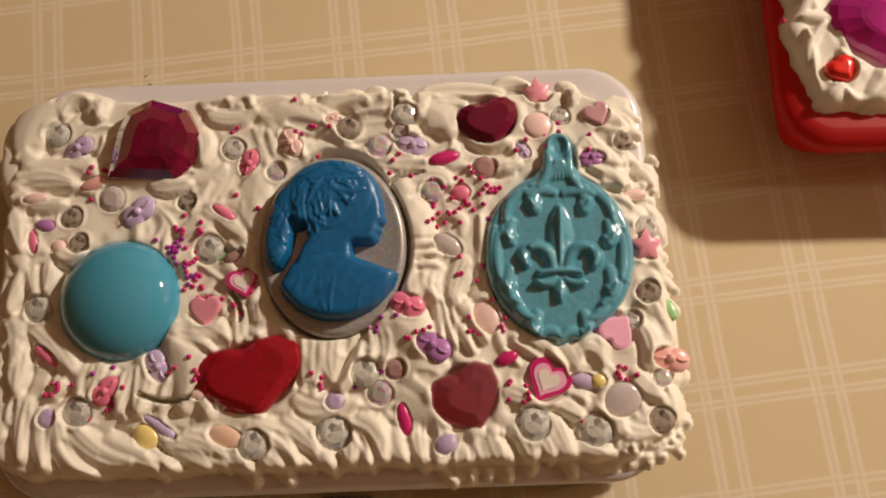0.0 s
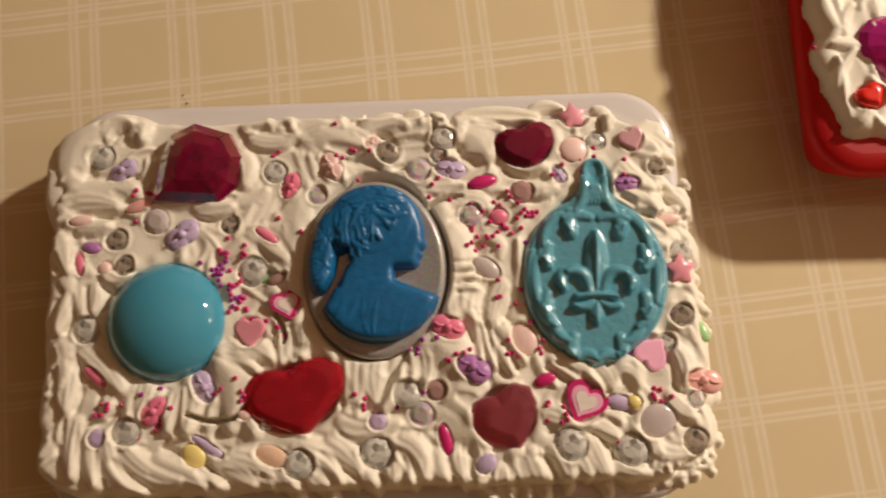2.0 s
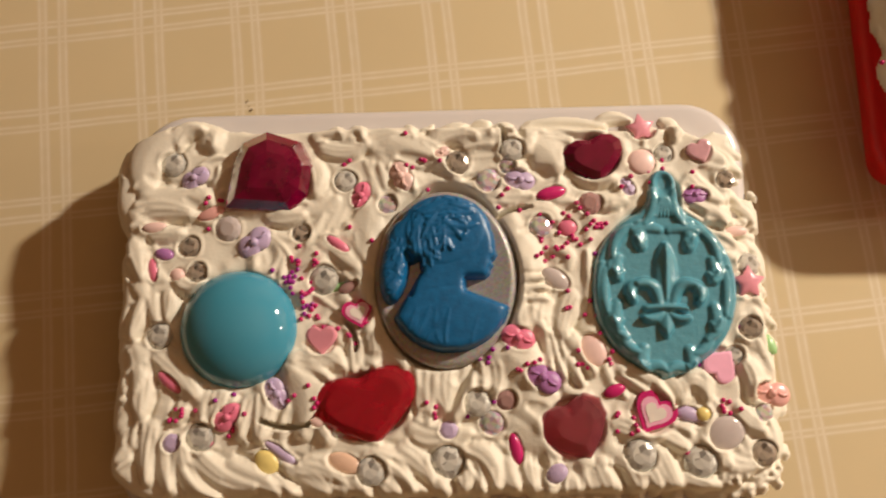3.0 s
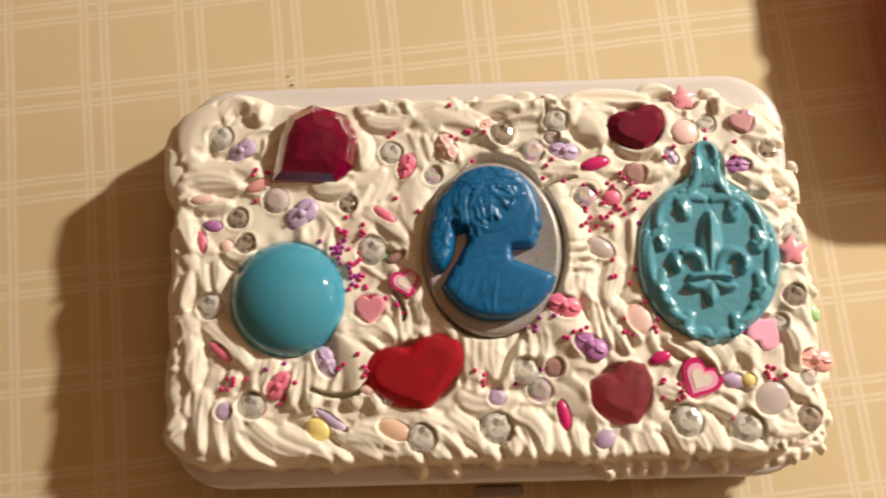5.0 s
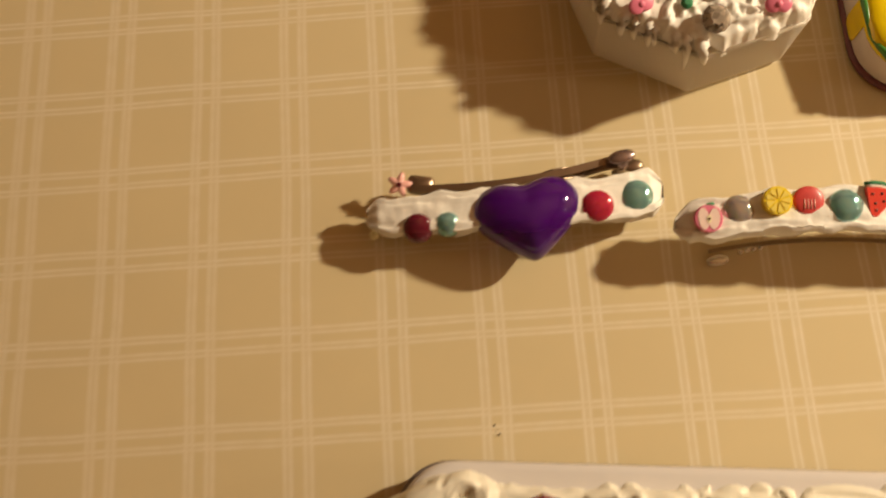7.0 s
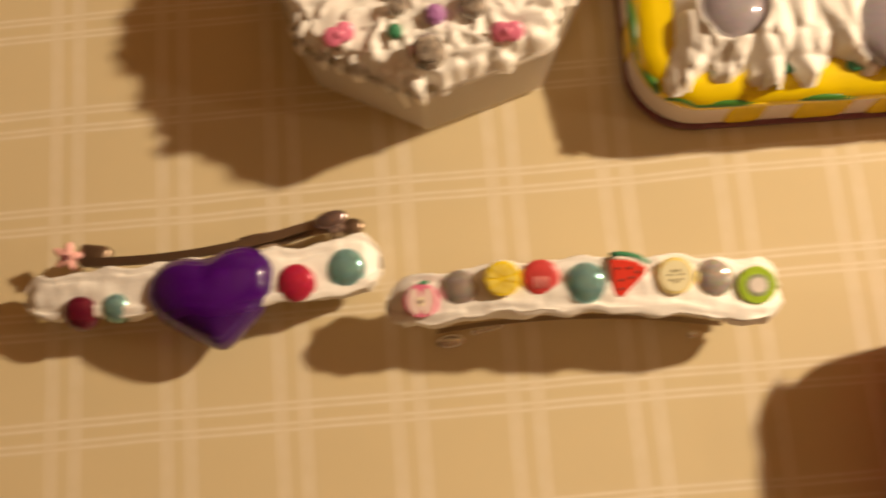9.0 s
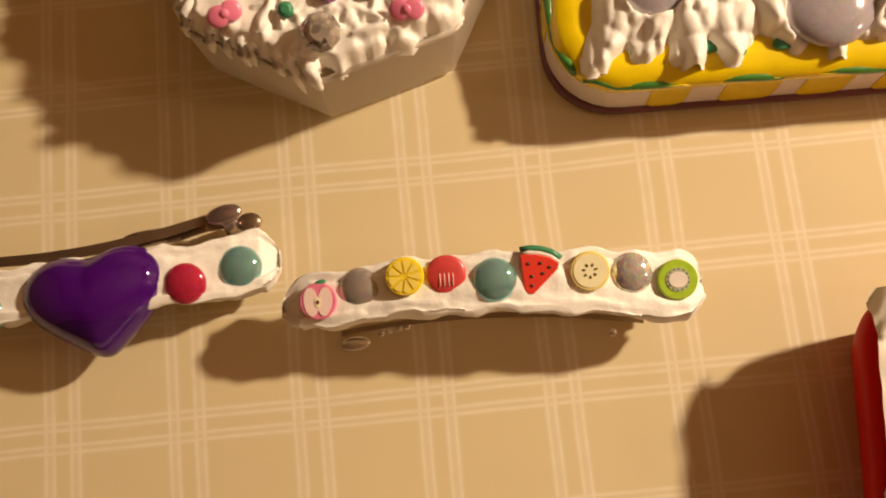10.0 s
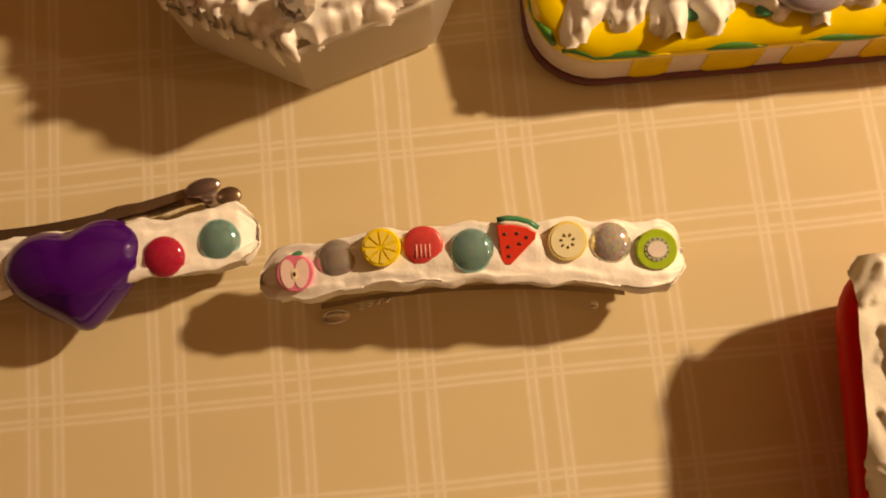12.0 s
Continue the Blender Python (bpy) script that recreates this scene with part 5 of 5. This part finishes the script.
put(loft("yellow_stone", circle(3.2, 9), [(0.9, 0), (1, 1), (0.6, 2.0)], HUES["yellow"], red_box, False, "pale yellow faceted stone"), -21.6, -3.3, 22.8)
put(puffy("sugar_bead", circle(0.6, 10), 0.8, HUES["magenta"], red_box), -44.4, -13, 22.4)

# ---------------------------------------------------------------- clear eight-sided box
octagon = thing("clear_box", pose(0.0628, 0.1212, 0, 0, 0, 2), "clear plastic eight-sided box filled with white whipped clay", "decorated box")
R8 = 36.3
ang = [radians(-98.5 + 45 * k) for k in range(8)]


def oct_ring(r, z):
    return [(r * math.cos(a), r * math.sin(a), z) for a in ang]


rows8 = [oct_ring(R8 - 1.2, 0.2), oct_ring(R8, 1.2), oct_ring(R8 + 0.6, 19.6), oct_ring(R8 + 0.5, 20.2), oct_ring(R8 - 0.6, 20.2), oct_ring(R8 - 1.6, 2.2)]
v8 = [p for row in rows8 for p in row]
f8 = [(k * 8 + j, k * 8 + (j + 1) % 8, (k + 1) * 8 + (j + 1) % 8, (k + 1) * 8 + j) for k in range(len(rows8) - 1) for j in range(8)]
f8 += [tuple(range(8))[::-1], tuple((len(rows8) - 1) * 8 + j for j in range(8))]
shell = build("box_wall", v8, f8, CLEAR_BOX, octagon, False, "clear plastic box wall")
bev = shell.modifiers.new("soft_edges", "BEVEL")
bev.width, bev.segments, bev.limit_method = 0.0005, 2, "ANGLE"
e = Field(74, 74, 0.4)
apo = np.max([e.U * math.cos(a + radians(22.5)) + e.V * math.sin(a + radians(22.5)) for a in ang], axis=0)
inn = R8 * math.cos(radians(22.5)) - 1.9 - apo
spread = inn + 1.2 + 1.5 * smooth_noise(e.U, e.V, 8, 31) + 1.0 * smooth_noise(e.U, e.V, 3.5, 33)
e.B = 3.6 * np.clip(spread / 2.0, 0, 1) ** 0.5
e.H = e.B * (0.9 + 0.1 * smooth_noise(e.U, e.V, 8, 32))
for k in range(420):
    a, r0 = rng.uniform(0, 6.28), 32 * math.sqrt(rng.uniform(0.01, 1))
    u, v = r0 * math.cos(a), r0 * math.sin(a)
    a2 = a + rng.gauss(0, 0.7)
    n = rng.uniform(3, 8)
    e.stroke((u - n / 2 * math.cos(a2), v - n / 2 * math.sin(a2)), (u + rng.gauss(0, 1), v + rng.gauss(0, 1)), (u + n / 2 * math.cos(a2), v + n / 2 * math.sin(a2)),
             rng.uniform(0.7, 2.0), rng.uniform(0.5, 2.6) * (1.8 if v > -8 else 0.75), 0.9, 0.1, False, 0.5)
e.H = np.where(spread > 0, e.H, 0)
e.blur(1)
e.mesh("whipped_clay", 21.8 - 0.4 * np.clip(0.5 - inn, 0, 4) ** 1.3, CLAY_WHITE, octagon, 0.1, "white whipped clay in spiky peaks")
loft("clay_fill", [((R8 - 3.2) * math.cos(a), (R8 - 3.2) * math.sin(a)) for a in ang], [(0.9, 17.4), (0.99, 18.2), (0.99, 21.4), (0.8, 22.6)], CLAY_WHITE, octagon, True)
for k in range(9):
    a = radians(-150 + 6 * k + rng.uniform(-2.5, 2.5))
    rr = (R8 + 0.5) * math.cos(radians(22.5)) / math.cos((a - ang[0]) % radians(45) - radians(22.5))
    low = rng.uniform(16.5, 19) if k != 7 else 12.5
    fat = rng.uniform(0.5, 0.9)
    tube("clay_drip", [(rr * math.cos(a + w) * q, rr * math.sin(a + w) * q, z) for q, z, w in ((0.88, 23, 0), (0.96, 22.6, 0.02), (1.0, 21.4, 0.03), (1.015, (20.5 + low) / 2, 0.05), (1.02, low, 0.06))],
         [2.2 * fat, 2.0 * fat, 1.5 * fat, 0.9 * fat, 0.15], CLAY_WHITE, octagon, 8)
tube("rim", [((R8 + 0.1) * math.cos(a), (R8 + 0.1) * math.sin(a), 20.3) for a in ang + ang[:1]], 0.55, CLEAR_BOX, octagon, 8, "glossy clear rim")
for u, v, hue, turn in ((-20.4, -22.6, "pink", 20), (13.4, -26.6, "pink", -5), (-6.0, -13.0, "lilac", 30), (16, -6, "palepink", 40), (-14, 2, "lilac", -30), (4, 10, "pink", 0)):
    ob = put(puffy("bow_charm", [(3.4 * (0.5 + 0.5 * abs(math.cos(2 * math.pi * k / 24))) * math.cos(2 * math.pi * k / 24), 3.2 * (0.5 + 0.5 * abs(math.cos(2 * math.pi * k / 24))) * math.sin(2 * math.pi * k / 24)) for k in range(24)],
                   1.1, HUES[hue], octagon, hue_words(hue) + " moulded bow", 4, 0.4), u, v, 26.4, turn, 25)
    put(puffy("knot", circle(0.9, 10), 0.7, HUES[hue], ob), 0, 0, 0.8)
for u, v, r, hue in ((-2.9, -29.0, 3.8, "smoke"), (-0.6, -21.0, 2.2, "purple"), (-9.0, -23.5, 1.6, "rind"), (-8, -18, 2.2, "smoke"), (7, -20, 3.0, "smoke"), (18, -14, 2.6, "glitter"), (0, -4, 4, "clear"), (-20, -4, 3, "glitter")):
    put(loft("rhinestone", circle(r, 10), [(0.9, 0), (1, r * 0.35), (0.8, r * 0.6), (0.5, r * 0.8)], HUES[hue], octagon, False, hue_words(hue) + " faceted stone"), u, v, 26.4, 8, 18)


# ---------------------------------------------------------------- yellow-iced tin
tin = thing("iced_box", pose(0.1528, 0.1105, 0, 0, 0, -1.4), "white box with yellow icing, white clay dollops and glitter cabochons", "decorated box")
slab("foot_rim", 96.5, 63.5, 15, [(0.6, 0.1), (0, 0.5), (0, 1.6), (0.8, 2.0)], mat("plum_plastic", (0.16, 0.05, 0.06), 0.35), tin, "dark plum bottom rim")
slab("body", 95, 62, 14.5, [(0.4, 2.0), (0, 2.6), (0, 10.5), (0.5, 12.0)], mat("white_card", (0.74, 0.66, 0.62), 0.5, var=0.06, size=12), tin, "off-white box body")
slab("yellow_icing", 95.6, 62.6, 14.5, [(0.2, 10.8), (-0.1, 11.8), (0.6, 13.2), (2.2, 14.4), (5, 14.9)], YELLOW, tin, "glossy yellow icing")
line = round_rect(93.6, 60.6, 13.8, 10)
pts = [(x * (1.008 + 0.004 * math.sin(k * 1.7)), y * (1.008 + 0.006 * math.sin(k * 2.3)), 12.6 + 0.35 * math.sin(k * 1.3)) for k, (x, y) in enumerate(line)]
long_pts = []
for k in range(len(pts)):
    p, q = Vector(pts[k]), Vector(pts[(k + 1) % len(pts)])
    n = max(1, int((q - p).length / 3))
    long_pts += [p.lerp(q, j / n) + Vector((0, 0, 0.35 * math.sin(1.9 * len(long_pts) + j))) for j in range(n)]
tube("green_piping", [tuple(p) for p in long_pts] + [tuple(long_pts[0])], [0.75 + 0.3 * math.sin(0.9 * k) for k in range(len(long_pts) + 1)], GREEN, tin, 8, "dark green piped line")
for x, w in ((-24, 4.2), (-7.5, 6.0), (8, 5.2), (24, 5.5), (38, 4.0)):
    put(puffy("yellow_patch", round_rect(w * 1.9, 11, 2.4, 5), 0.4, YELLOW, tin, "yellow painted patch", 4, 0.6), x, -30.9, 7.4, 0, 90)
for y in (-12, 6, 20):
    put(puffy("yellow_patch", round_rect(8, 11, 2.4, 5), 0.4, YELLOW, tin, "yellow painted patch", 4, 0.6), -47.5, y, 7.6, -90, 90)
h = Field(92, 58, 0.4)
ts = inside_rect(h.U, h.V, 82, 50, 12)
h.B = 2.4 * np.clip((ts - 2) / 4, 0, 1) ** 0.6
h.H = h.B.copy()
for k in range(150):
    u, v = rng.uniform(-38, 38), rng.uniform(-23, 23)
    if rng.random() < 0.55:
        v = -rng.uniform(12, 23)
    a = -1.57 + rng.gauss(0, 0.35)
    n = rng.uniform(6, 11)
    h.stroke((u, v + n / 2), (u + rng.gauss(0, 1), v), (u + rng.gauss(0, 1.4), v - n / 2), rng.uniform(1.8, 3.3), rng.uniform(1.6, 4.6), 0.9, 0.4)
h.blur(2)
for u, v, r in ((-27.0, -11.5, 7.2), (6.5, -18.0, 9.4), (-8.0, 8.0, 8.0), (-30, 12, 7)):
    h.seat(u, v, r, r, 1.6, 0.8)
    put(puffy("glitter_cabochon", circle(r, 36), 4.2, HUES["milkyglitter"], tin, "lilac-grey glitter cabochon", 8, 0.2), u, v, 16.2)
h.mesh("whipped_clay", 14.5, CLAY_WHITE, tin, 0.1, "white whipped clay dollops")
for u, v, hue in ((-30.5, -24.4, "teal"), (-10.5, -21.0, "berry"), (-20.5, -22.6, "berry"), (-17, -24.5, "rind"), (-2.5, -25, "rind"), (-12, -26.0, "rind")):
    put(puffy("bead_charm", circle(2.2, 14, 1.4), 0.7, HUES[hue], tin, "", 3), u, v, 15.2)
